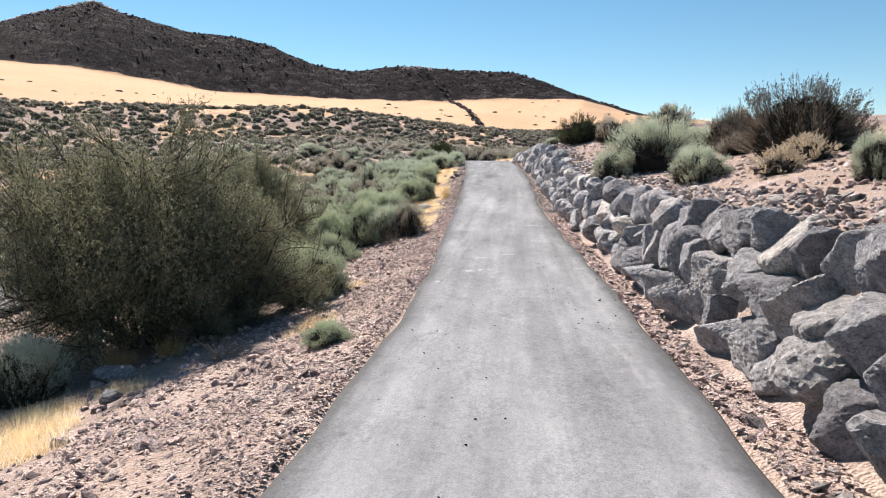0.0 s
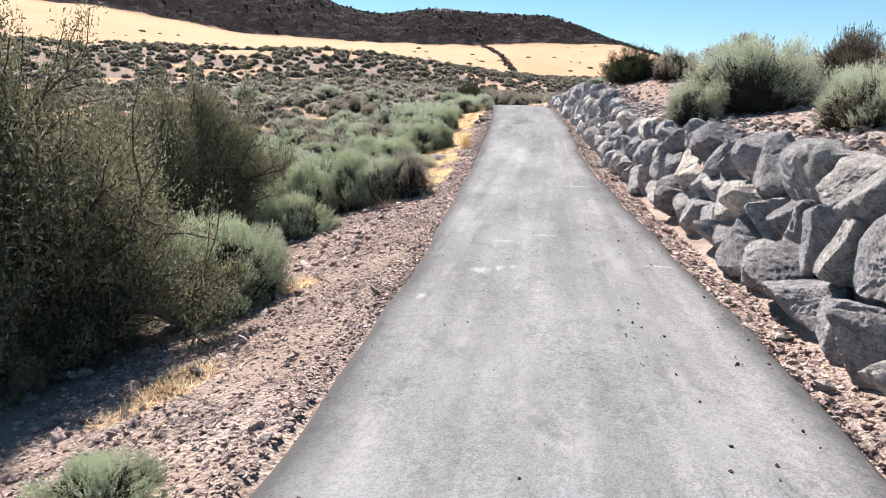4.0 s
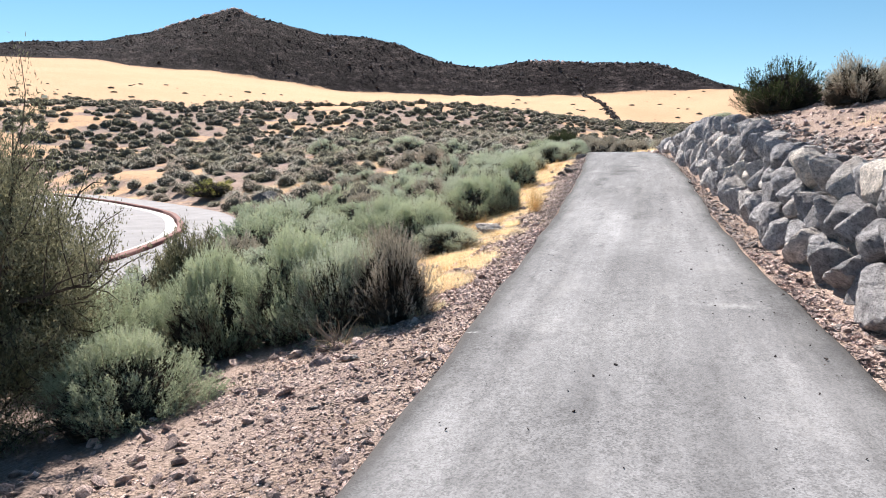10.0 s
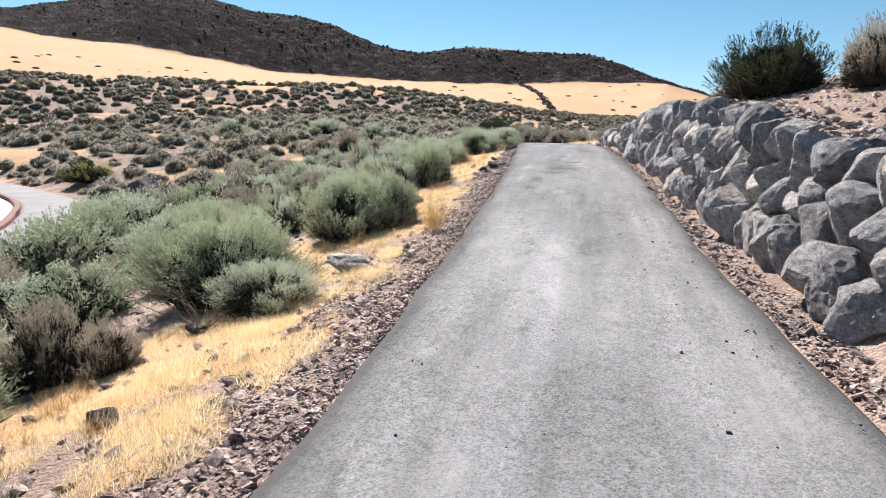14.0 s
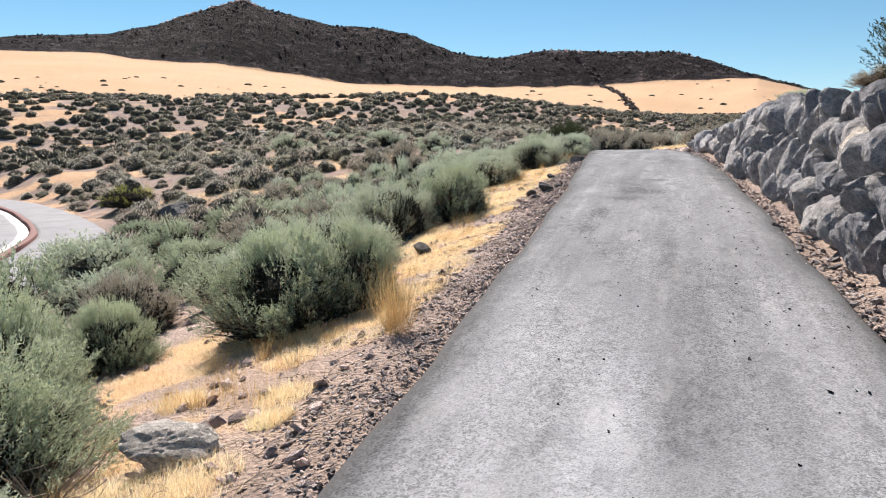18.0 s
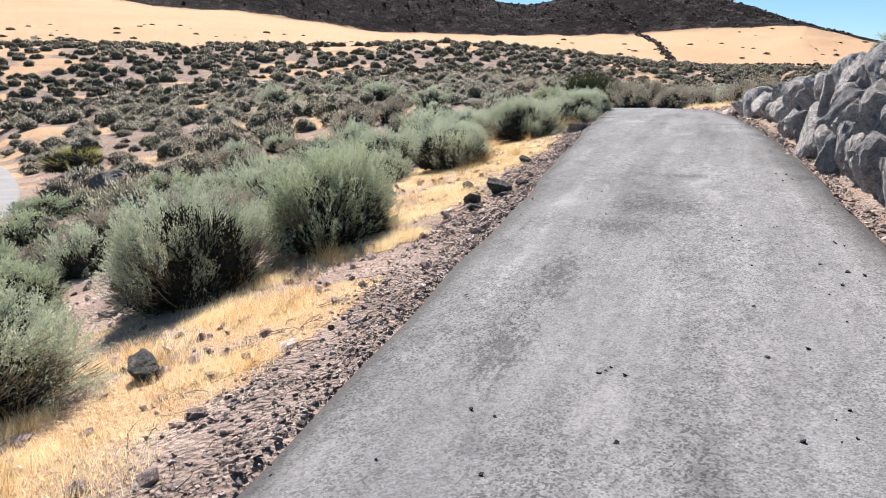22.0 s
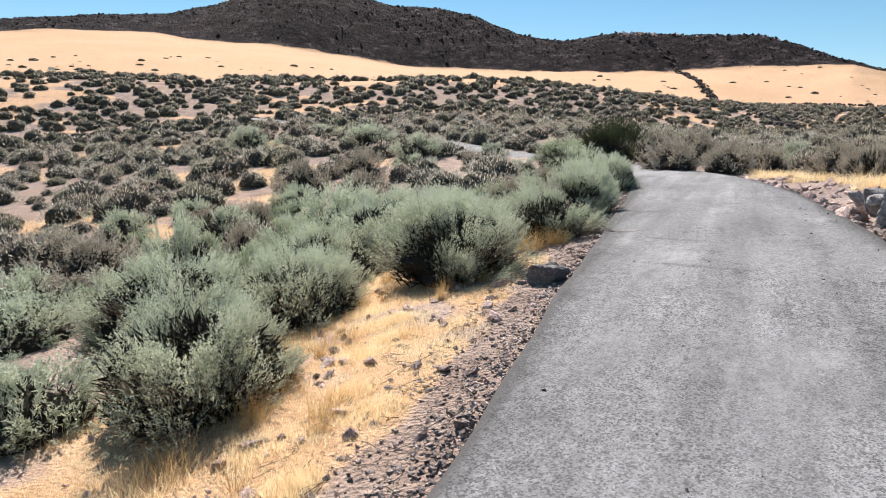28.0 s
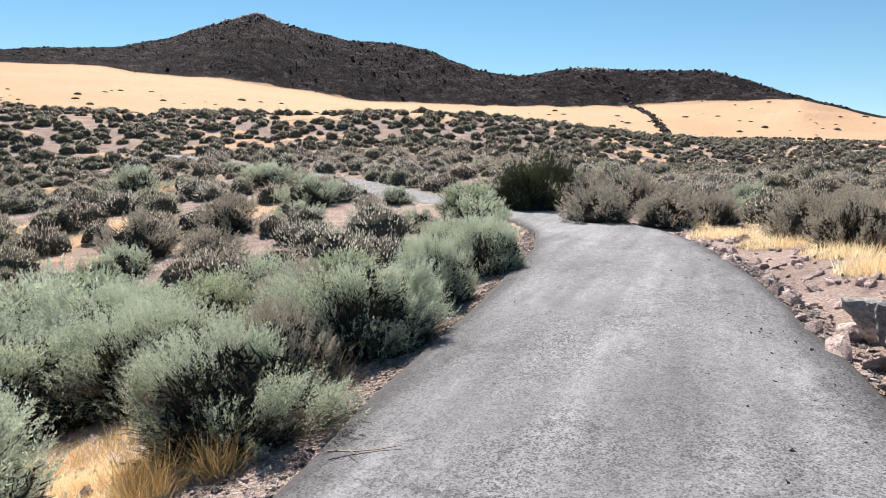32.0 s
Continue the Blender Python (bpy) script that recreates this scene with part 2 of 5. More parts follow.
def basalt_material(name, dark, mid, light, by_piece=True):
    m = Mat(name, 0.88, 0.3)
    v = m.local() if by_piece else m.pos
    shift = m.node("ShaderNodeVectorMath", operation="ADD")
    m.put(shift.inputs[0], v)
    if by_piece:
        m.put(shift.inputs[1], m.math("MULTIPLY", m.piece(), 40.0))
    v = shift.outputs[0]
    c = m.ramp(m.noise(4.5, 10, 0.72, v), (0.26, dark), (0.5, mid), (0.76, light))
    pits = m.ramp(m.noise(22, 6, 0.75, v), (0.36, 0.22), (0.48, 0.95), (0.66, 1.2))
    c = m.mix(0.9, c, pits, "MULTIPLY")
    dust = m.ramp(m.noise(1.7, 6, 0.7, v), (0.55, 0.0), (0.72, 0.6))
    c = m.mix(dust, c, (0.38, 0.335, 0.30))
    tint = m.ramp(m.island(), (0.0, (0.4, 0.38, 0.4)), (0.35, (0.75, 0.73, 0.74)), (0.7, (1.1, 1.07, 1.06)), (1.0, (1.6, 1.52, 1.48))) if not by_piece else m.ramp(m.piece(), (0.0, (0.6, 0.59, 0.62)), (0.4, (0.92, 0.92, 0.96)), (0.7, (1.08, 1.04, 1.02)), (0.93, (1.25, 1.2, 1.16)), (1.0, (1.9, 1.72, 1.5)))
    c = m.mix(1.0, c, tint, "MULTIPLY")
    m.colour(c)
    h = m.math("ADD", m.math("MULTIPLY", m.noise(8, 9, 0.72, v), 0.7), m.math("MULTIPLY", m.noise(36, 6, 0.8, v), 0.6))
    m.bump(h, 1.0, 0.07)
    return m.m


M_GROUND = ground_material()
M_ASPHALT = asphalt_material()
M_BASALT = basalt_material("basalt", (0.10, 0.097, 0.10), (0.45, 0.437, 0.44), (0.88, 0.85, 0.845))
M_BASALT_JOINED = basalt_material("broken_basalt", (0.184, 0.161, 0.155), (0.414, 0.374, 0.356), (0.667, 0.621, 0.586), False)
M_CHIP = basalt_material("rock_chips", (0.308, 0.222, 0.205), (0.644, 0.5, 0.459), (0.92, 0.792, 0.741), False)
M_CHIPDARK = basalt_material("dark_rock_chips", (0.17, 0.142, 0.136), (0.46, 0.392, 0.372), (0.84, 0.75, 0.71), False)
M_LAVA = basalt_material("lava_rock", (0.0198, 0.0159, 0.0173), (0.0459, 0.0348, 0.0363), (0.115, 0.0878, 0.0863), False)
M_DARKROCK = basalt_material("dark_basalt", (0.0525, 0.0525, 0.057), (0.12, 0.12, 0.123), (0.255, 0.247, 0.24))
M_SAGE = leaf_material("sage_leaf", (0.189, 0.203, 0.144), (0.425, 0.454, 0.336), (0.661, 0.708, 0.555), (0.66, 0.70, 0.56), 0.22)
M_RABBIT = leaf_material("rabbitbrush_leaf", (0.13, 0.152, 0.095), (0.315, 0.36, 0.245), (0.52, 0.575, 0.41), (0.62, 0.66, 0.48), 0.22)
M_GREY = leaf_material("grey_brush_leaf", (0.185, 0.162, 0.123), (0.385, 0.343, 0.27), (0.62, 0.57, 0.48), None, 0.16)
M_FLAT = leaf_material("flat_brush_leaf", (0.236, 0.195, 0.159), (0.519, 0.437, 0.372), (0.897, 0.791, 0.684), None, 0.3, True)
M_FLATGREEN = leaf_material("flat_green_leaf", (0.183, 0.177, 0.128), (0.415, 0.403, 0.305), (0.781, 0.756, 0.586), None, 0.3, True)
M_FLATGREY = leaf_material("flat_grey_leaf", (0.269, 0.252, 0.207), (0.571, 0.538, 0.459), (0.896, 0.862, 0.762), None, 0.3, True)
M_DUSK = leaf_material("dark_brush_leaf", (0.05, 0.043, 0.036), (0.105, 0.092, 0.076), (0.19, 0.168, 0.138))
M_BITTER = leaf_material("bitterbrush_leaf", (0.066, 0.067, 0.041), (0.165, 0.162, 0.098), (0.33, 0.32, 0.212), None, 0.28)
M_JUNIPER = leaf_material("juniper_leaf", (0.020, 0.027, 0.013), (0.045, 0.056, 0.026), (0.085, 0.10, 0.05))
M_YELLOWGREEN = leaf_material("lime_brush_leaf", (0.22, 0.24, 0.05), (0.40, 0.41, 0.10), (0.56, 0.55, 0.18))
M_STRAW = leaf_material("dry_grass", (0.541, 0.351, 0.165), (0.902, 0.644, 0.369), (0.92, 0.882, 0.644), None, 0.45)
M_TUFT = leaf_material("brown_dry_grass", (0.275, 0.168, 0.0691), (0.522, 0.351, 0.152), (0.797, 0.58, 0.291), None, 0.25)
M_TWIG = leaf_material("dry_twig", (0.12, 0.09, 0.065), (0.22, 0.175, 0.13), (0.36, 0.30, 0.24), None, 0.1)
# near-black inner twigs and core: the bush's inner shade as colour
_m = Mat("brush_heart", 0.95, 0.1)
M_HEART_SHADE = _m.colour(_m.ramp(_m.noise(30, 6), (0.3, (0.03, 0.026, 0.021)), (0.7, (0.085, 0.073, 0.058)))).bump(_m.noise(40, 4), 1.0, 0.05).m
# core of the field bushes: shade between leaves put into the colour
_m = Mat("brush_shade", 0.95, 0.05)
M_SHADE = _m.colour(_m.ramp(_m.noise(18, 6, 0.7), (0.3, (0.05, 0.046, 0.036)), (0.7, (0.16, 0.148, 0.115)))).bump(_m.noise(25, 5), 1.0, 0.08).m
_m = Mat("bark", 0.9, 0.2)
M_BARK = _m.colour(_m.ramp(_m.noise(14, 6), (0.3, (0.045, 0.036, 0.03)), (0.7, (0.13, 0.105, 0.085)))).m


# ---- lie of the land ----
def ease(a, b, v):
    u = np.clip((np.asarray(v, float) - a) / (b - a), 0, 1)
    return u * u * (3 - 2 * u)


# path: centre line as (x, y, z), half width 1.52
LINE = [(0.62, -14, 0.5), (0.6, -6, 0.38), (0.57, 0, 0.18), (0.56, 6, 0.0), (0.45, 12, -0.08), (0.25, 18, 0.03), (-0.08, 24, 0.34), (-0.36, 30, 0.74), (-0.63, 36, 1.26),
        (-0.97, 42, 1.78), (-1.38, 48, 2.14), (-1.95, 54, 2.27), (-2.55, 58, 2.3), (-3.55, 62, 2.32), (-5.4, 65.6, 2.36), (-8.2, 68.6, 2.45), (-11, 70.5, 2.6),
        (-14.6, 73.6, 2.85), (-19.5, 78.3, 3.3), (-25, 82.5, 3.7), (-35, 90.5, 4.4), (-48, 97, 5.4)]
HALF = 1.52


def half_width(y, right):
    """Half the path's width on one side; it varies a little along the way."""
    if right:
        return np.interp(y, [4, 7, 12, 20, 26, 30, 34, 42, 47, 56], [1.45, 1.5, 1.58, 1.5, 1.48, 1.58, 1.68, 1.72, 1.62, 1.58])
    return np.interp(y, [4, 9, 15, 18, 22, 26, 36, 42, 46, 52, 58], [1.46, 1.46, 1.55, 1.62, 1.58, 1.52, 1.5, 1.56, 1.61, 1.62, 1.58])


def rounded(points, step, passes):
    """The polyline walked at even steps, with its corners rounded."""
    p = np.array(points, float)
    s = np.r_[0, np.cumsum(np.hypot(*np.diff(p[:, :2], axis=0).T))]
    q = np.arange(0, s[-1], step)
    out = np.stack([np.interp(q, s, p[:, k]) for k in range(3)], 1)
    for _ in range(passes):
        out[1:-1] = out[1:-1] * 0.5 + (out[:-2] + out[2:]) * 0.25
    return out


TRACK = rounded(LINE, 0.5, 40)
TRACK_SIDE = np.gradient(TRACK[:, :2], axis=0)
TRACK_SIDE = np.stack([TRACK_SIDE[:, 1], -TRACK_SIDE[:, 0]], 1) / np.hypot(*TRACK_SIDE.T)[:, None]


ROAD = [(-75, 76, 0), (-60, 68, 0), (-46, 61, 0), (-37, 55, 0), (-29, 49, 0), (-24.3, 45, 0), (-21, 41, 0), (-18, 37.3, 0), (-16.2, 34, 0), (-14.4, 30, 0),
        (-12.9, 25, 0), (-12.2, 18, 0), (-12.2, 8, 0), (-13, -8, 0), (-14, -30, 0)]
KERB = rounded(ROAD, 0.5, 30)
KERB[:, 2] = -1.05
KERB_SIDE = np.gradient(KERB[:, :2], axis=0)
KERB_SIDE = np.stack([-KERB_SIDE[:, 1], KERB_SIDE[:, 0]], 1) / np.hypot(*KERB_SIDE.T)[:, None]


def to_kerb(x, y):
    """Signed distance from the lower road's kerb (plus: on the path's side)."""
    out = np.full(len(x), 99.0)
    near = np.where((x < -4) & (x > -95) & (y > -45) & (y < 100))[0]
    for a in range(0, len(near), 20000):
        b = near[a:a + 20000]
        dx, dy = x[b, None] - KERB[None, :, 0], y[b, None] - KERB[None, :, 1]
        n = np.argmin(dx * dx + dy * dy, 1)
        r = np.arange(len(n))
        side = dx[r, n] * KERB_SIDE[n, 0] + dy[r, n] * KERB_SIDE[n, 1]
        out[b] = np.sign(side) * np.hypot(dx[r, n], dy[r, n])
    return out


def to_path(x, y):
    """Signed distance from the centre line (right is plus), the path's height and y there."""
    x, y = np.ravel(x), np.ravel(y)
    off, high, along = np.empty(len(x)), np.empty(len(x)), np.empty(len(x))
    for a in range(0, len(x), 20000):
        b = slice(a, a + 20000)
        dx, dy = x[b, None] - TRACK[None, :, 0], y[b, None] - TRACK[None, :, 1]
        n = np.argmin(dx * dx + dy * dy, 1)
        r = np.arange(len(n))
        side = dx[r, n] * TRACK_SIDE[n, 0] + dy[r, n] * TRACK_SIDE[n, 1]
        ahead = -dx[r, n] * TRACK_SIDE[n, 1] + dy[r, n] * TRACK_SIDE[n, 0]
        dist = np.hypot(dx[r, n], dy[r, n])
        inner = np.abs(ahead) < 0.6
        off[b] = np.where(inner, side, np.sign(side) * dist)
        high[b] = np.interp(n + np.clip(ahead, -0.25, 0.25) / 0.5, np.arange(len(TRACK)), TRACK[:, 2])
        along[b] = TRACK[n, 1]
    return off, high, along


def wall_height(y):
    return np.interp(y, [-12, 0, 10, 18, 24, 27, 30, 34, 37, 39, 42, 46.5, 50, 53, 60], [1.33, 1.36, 1.38, 1.42, 1.28, 1.36, 1.64, 1.64, 1.54, 1.4, 1.05, 0.68, 0.42, 0.15, 0.0])


# the hills, by bearing from a point on the path (degrees to the left of +y)
HILL_AT = (-1.0, 44.0)
SKY_B = [-180, -90, -40, -20, -11, -8, -6, -2.6, -0.3, 4, 8.4, 10.5, 14.5, 18, 21.6, 24.7, 28.7, 32.6, 34.9, 37.2, 41.2, 45.4, 50, 60, 100, 180]
SKY_E = [0.3, 0.3, 1.2, 3.0, 4.3, 5.2, 5.8, 7.0, 7.7, 8.0, 8.25, 8.2, 7.8, 8.4, 9.7, 10.2, 10.5, 11.5, 12.15, 11.4, 9.85, 8.85, 8.4, 7.0, 1.5, 0.3]
LAVA_B = [-180, -90, -40, -20, -11, -6, 2.4, 6, 15, 24, 27, 30.5, 37, 44, 46, 52, 60, 100, 180]
LAVA_E = [0.25, 0.25, 1.1, 2.8, 4.2, 5.7, 5.7, 5.5, 5.68, 5.72, 5.85, 6.4, 7.15, 7.4, 7.7, 7.4, 6.5, 1.4, 0.25]
SAGE_B = [-180, -90, -40, -11, -1.7, 3, 10.8, 19.8, 28.8, 37, 45, 52, 60, 100, 180]
SAGE_E = [0.2, 0.2, 0.6, 2.3, 2.6, 3.0, 3.3, 3.65, 4.0, 4.35, 4.25, 4.1, 3.8, 1.0, 0.2]


def polar(x, y):
    dx, dy = x - HILL_AT[0], y - HILL_AT[1]
    return np.hypot(dx, dy), np.degrees(np.arctan2(-dx, dy))


def rings(b):
    return np.interp(b, [-20, 3, 30, 60], [225, 210, 152, 140]), 300 + 0 * b, np.interp(b, [-12, 10, 35, 60], [345, 345, 378, 370])


def rough(x, y, scale, seed):
    """Cheap smooth noise of about -1 to 1, from a few turned waves."""
    rng = np.random.RandomState(seed)
    out = np.zeros(np.shape(x))
    for k in range(9):
        a, f, p = rng.uniform(0, 6.28), rng.uniform(0.6, 1.9) / scale, rng.uniform(0, 6.28)
        out = out + np.sin((x * np.cos(a) + y * np.sin(a)) * f + p + 1.3 * np.sin((x * np.sin(a) - y * np.cos(a)) * f * 0.7 + p))
    return out / 4.5


def land(x, y):
    """Height of the ground at x, y."""
    shape = np.shape(x)
    x, y = np.ravel(np.asarray(x, float)), np.ravel(np.asarray(y, float))
    off, pz, along = to_path(x, y)
    s = y + 0.35 * x
    west = np.interp(s, [-60, 38, 42, 44, 47, 52, 64, 72, 103, 141, 200], [-1.6, -1.2, -1.05, -0.85, 0.1, 0.85, 2.6, 3.5, 6.8, 15.0, 24.0])
    east = np.interp(y, [-60, 0, 30, 50, 60, 200, 300], [0.4, 0.5, 1.0, 1.9, 2.25, 6.6, 10.0])
    lo, hi = np.interp(y, [50, 62, 75, 130], [-2, -4, -14, -60]), np.interp(y, [50, 62, 75, 130], [2, 1, -3, 0])
    base = west + (east - west) * ease(0, 1, (x - lo) / (hi - lo))
    base = base + 0.12 * rough(x, y, 3.0, 1) * ease(2.5, 6, np.abs(off)) + 0.3 * rough(x, y, 14.0, 2) * ease(10, 30, np.abs(off))
    q = to_kerb(x, y)
    base = base + (-1.14 - base) * ease(-15, -10, q) * ease(6.5, 3.0, q)
    # left shoulder falls away from the path
    d = -off - HALF
    fall = pz - 0.05 - 0.10 * ease(0, 0.5, d) - np.interp(along, [22, 28], [0.27, 0.21]) * np.maximum(d - 0.5, 0)
    left = np.log(np.exp((fall - base) * 5) + 1) / 5 + base
    left = np.where((fall - base) * 5 > 30, fall, left)
    left = np.where(d < 0.5, fall, left)
    # right bank behind the rock wall
    e = off - HALF
    h = wall_height(along)
    bank = ease(62, 44, along)
    flat = pz - 0.04 - 0.02 * ease(0, 0.4, e)
    top = pz + h * ease(0.6, 1.1, e) * 0.96 + bank * (1.75 * (1 - np.exp(-np.maximum(e - 1.05, 0) * 0.17)) + 0.12 * rough(x, y, 2.0, 3) * ease(1.1, 2.0, e))
    right = np.where(e < 0.5, flat, np.maximum(top, flat))
    right = right + (base - right) * (1 - bank) * ease(1.0, 6.0, e)
    right = right + (base - right) * ease(25, 60, e)
    z = np.where(off < 0, left, right)
    z = np.where(np.abs(off) < HALF + 0.02, pz - 0.10, z)
    # out to the hills
    r, b = polar(x, y)
    r1, r2, r3 = rings(b)
    tan = lambda e_: np.tan(np.radians(e_))
    z1, z2, z3 = (3.6 + q * tan(np.interp(b, B, E)) for q, B, E in ((r1, SAGE_B, SAGE_E), (r2, LAVA_B, LAVA_E), (r3, SKY_B, SKY_E)))
    w = ease(0.5, 1.0, r / r1)
    zf = z * (1 - w) + z1 * w
    zf = np.where(r > r1, z1 + (z2 - z1) * ((r - r1) / (r2 - r1)), zf)
    u = np.clip((r - r2) / (r3 - r2), 0, 1)
    zf = np.where(r > r2, z2 + (z3 - z2) * (1 - (1 - u) ** 1.35), zf)
    zf = zf + ease(200, 330, r) * 0.55 * rough(x, y, 5.0, 4) * (r < r3 + 60) + ease(250, 360, r) * 1.0 * rough(x, y, 15.0, 5)
    zf = np.where(r > r3, zf - (r - r3) * 0.12, zf)
    zf = np.where(r > 900, np.maximum(zf, -40), np.maximum(zf, -60))
    return zf.reshape(shape)


def land_at(x, y):
    return float(land(np.array([x]), np.array([y]))[0])


# ---- mesh helpers ----
def mesh_of(name, verts, faces, material, smooth=False):
    """A mesh from an array of points and an array of faces with equal corners."""
    me = bpy.data.meshes.new(name)
    verts, faces = np.asarray(verts, np.float32), np.asarray(faces, np.int32)
    k = faces.shape[1]
    me.vertices.add(len(verts))
    me.vertices.foreach_set("co", verts.ravel())
    me.loops.add(faces.size)
    me.loops.foreach_set("vertex_index", faces.ravel())
    me.polygons.add(len(faces))
    me.polygons.foreach_set("loop_start", np.arange(0, faces.size, k, dtype=np.int32))
    me.polygons.foreach_set("use_smooth", np.full(len(faces), smooth))
    me.materials.append(material)
    me.update(calc_edges=True)
    me.validate()
    return me


def child(name, mesh, parent, m=None, label=""):
    ob = new(name, mesh)
    ob.parent = parent
    if m is not None:
        ob.matrix_local = m
    return tagged(ob, label) if label else ob


def add_attr(me, name, values):
    a = me.attributes.new(name, "FLOAT", "POINT")
    a.data.foreach_set("value", np.asarray(values, np.float32))


def unit(v):
    return v / np.maximum(np.linalg.norm(v, axis=-1, keepdims=True), 1e-9)


def blades(base, way, width, rng, bend=0.0):
    """Thin pointed blades: base points, vectors to their tips, widths; each a kite of two triangles."""
    n = len(base)
    side = unit(np.cross(way, rng.normal(size=(n, 3)))) * np.reshape(width, (-1, 1))
    mid = base + way * 0.45 + rng.normal(size=(n, 3)) * bend
    v = np.stack([base, mid - side, base + way, mid + side], 1).reshape(-1, 3)
    return v, np.arange(4 * n).reshape(-1, 4)


def spikes(base, way, width, rng):
    """The cheapest leaf: one thin triangle each."""
    side = unit(np.cross(way, rng.normal(size=(len(base), 3)))) * np.reshape(width, (-1, 1))
    v = np.stack([base - side, base + side, base + way], 1).reshape(-1, 3)
    return v, np.arange(3 * len(base)).reshape(-1, 3)


def tubes(starts, ends, r0, r1, sag, rng, rings_=4):
    """Tapered three-sided bent stems."""
    n = len(starts)
    t = np.linspace(0, 1, rings_)
    bow = rng.normal(size=(n, 3)) * sag
    line = starts[:, None] + (ends - starts)[:, None] * t[None, :, None] + bow[:, None] * (t * (1 - t))[None, :, None]
    ax = unit(ends - starts)
    p = unit(np.cross(ax, rng.normal(size=(n, 3))))
    q = np.cross(ax, p)
    rad = r0[:, None] + (r1 - r0)[:, None] * t
    v = []
    for k in range(3):
        a = 2.0944 * k
        v.append(line + (p * math.cos(a) + q * math.sin(a))[:, None] * rad[..., None])
    v = np.stack(v, 2).reshape(-1, 3)
    f = []
    base = np.arange(n)[:, None] * rings_ * 3
    for i in range(rings_ - 1):
        for k in range(3):
            a, b = i * 3 + k, i * 3 + (k + 1) % 3
            f.append(np.concatenate([base + a, base + b, base + b + 3, base + a + 3], 1))
    return v, np.concatenate(f)


def boulder(name, seed, detail, material, squash=(1, 1, 1), facets=9, rough_=0.12, cut=(0.42, 0.80)):
    """An angular, worn stone of about unit size: a ball cut by planes and roughened."""
    rng = np.random.RandomState(seed)
    bm = bmesh.new()
    bmesh.ops.create_icosphere(bm, subdivisions=detail, radius=1.0)
    planes = unit(rng.normal(size=(facets, 3)))
    depth = rng.uniform(*cut, facets)
    off = Vector(rng.uniform(-50, 50, 3))
    for v in bm.verts:
        d = v.co.normalized()
        r = 1.0
        for p, q in zip(planes, depth):
            c = d.x * p[0] + d.y * p[1] + d.z * p[2]
            if c > 1e-3:
                r += (c / q) ** 34
        r = r ** (-1 / 34)
        r *= 1 + rough_ * noise.noise(d * 1.6 + off) + rough_ * 0.9 * (0.5 - abs(noise.noise(d * 3.7 + off))) + rough_ * 0.65 * (0.4 - abs(noise.noise(d * 8 + off))) + rough_ * 0.35 * noise.noise(d * 17 + off)
        v.co = Vector((d.x * squash[0], d.y * squash[1], d.z * squash[2])) * r
    me = bpy.data.meshes.new(name)
    bm.to_mesh(me)
    bm.free()
    me.materials.append(material)
    return me


def scatter_stones(name, xyz, size, material, seed, sink=0.3, flat=0.75, simple=False):
    """Many small angular stones joined in one mesh."""
    rng = np.random.RandomState(seed)
    kinds = []
    for k in range(6):
        bm = bmesh.new()
        if simple:
            q = [bm.verts.new((i, j, k)) for k in (-0.7, 0.7) for i, j in ((-0.8, -0.8), (0.8, -0.8), (0.8, 0.8), (-0.8, 0.8))]
            for i, j, k, l in ((3, 2, 1, 0), (4, 5, 6, 7), (0, 1, 5, 4), (1, 2, 6, 5), (2, 3, 7, 6), (3, 0, 4, 7)):
                bm.faces.new((q[i], q[j], q[k]))
                bm.faces.new((q[i], q[k], q[l]))
            bm.verts.index_update()
        else:
            bmesh.ops.create_icosphere(bm, subdivisions=1, radius=1.0)
        pl, dp = unit(rng.normal(size=(6, 3))), rng.uniform(0.45, 0.85, 6)
        v = np.array([list(w.co) for w in bm.verts])
        c = v @ pl.T
        r = np.where(c > 1e-3, dp / np.maximum(c, 1e-3), 9).min(1)
        v = v * np.minimum(r, 1)[:, None] * rng.uniform(0.8, 1.15, (len(v), 1)) if not simple else v * rng.uniform(0.45, 1.15, (len(v), 3))
        bm.verts.ensure_lookup_table()
        kinds.append((v, np.array([[w.index for w in f.verts] for f in bm.faces])))
        bm.free()
    V, Fs, count = [], [], 0
    n = len(xyz)
    which = rng.randint(0, 6, n)
    for k, (v, f) in enumerate(kinds):
        sel = np.where(which == k)[0]
        if not len(sel):
            continue
        a = rng.uniform(0, 6.283, len(sel))
        tilt = rng.uniform(-0.6, 0.6, (len(sel), 2))
        ca, sa = np.cos(a), np.sin(a)
        sc = size[sel][:, None] * rng.uniform(0.7, 1.25, (len(sel), 3)) * [1, 1, flat]
        p = v[None] * sc[:, None]
        x, y, z = p[..., 0], p[..., 1], p[..., 2]
        z = z + x * tilt[:, :1] + y * tilt[:, 1:]
        px = x * ca[:, None] - y * sa[:, None]
        py = x * sa[:, None] + y * ca[:, None]
        p = np.stack([px, py, z], -1) + xyz[sel][:, None]
        p[..., 2] += (size[sel] * (flat - sink))[:, None] * 0.6
        V.append(p.reshape(-1, 3))
        Fs.append((f[None] + (np.arange(len(sel)) * len(v))[:, None, None]).reshape(-1, 3) + count)
        count += len(sel) * len(v)
    return mesh_of(name, np.concatenate(V), np.concatenate(Fs), material)


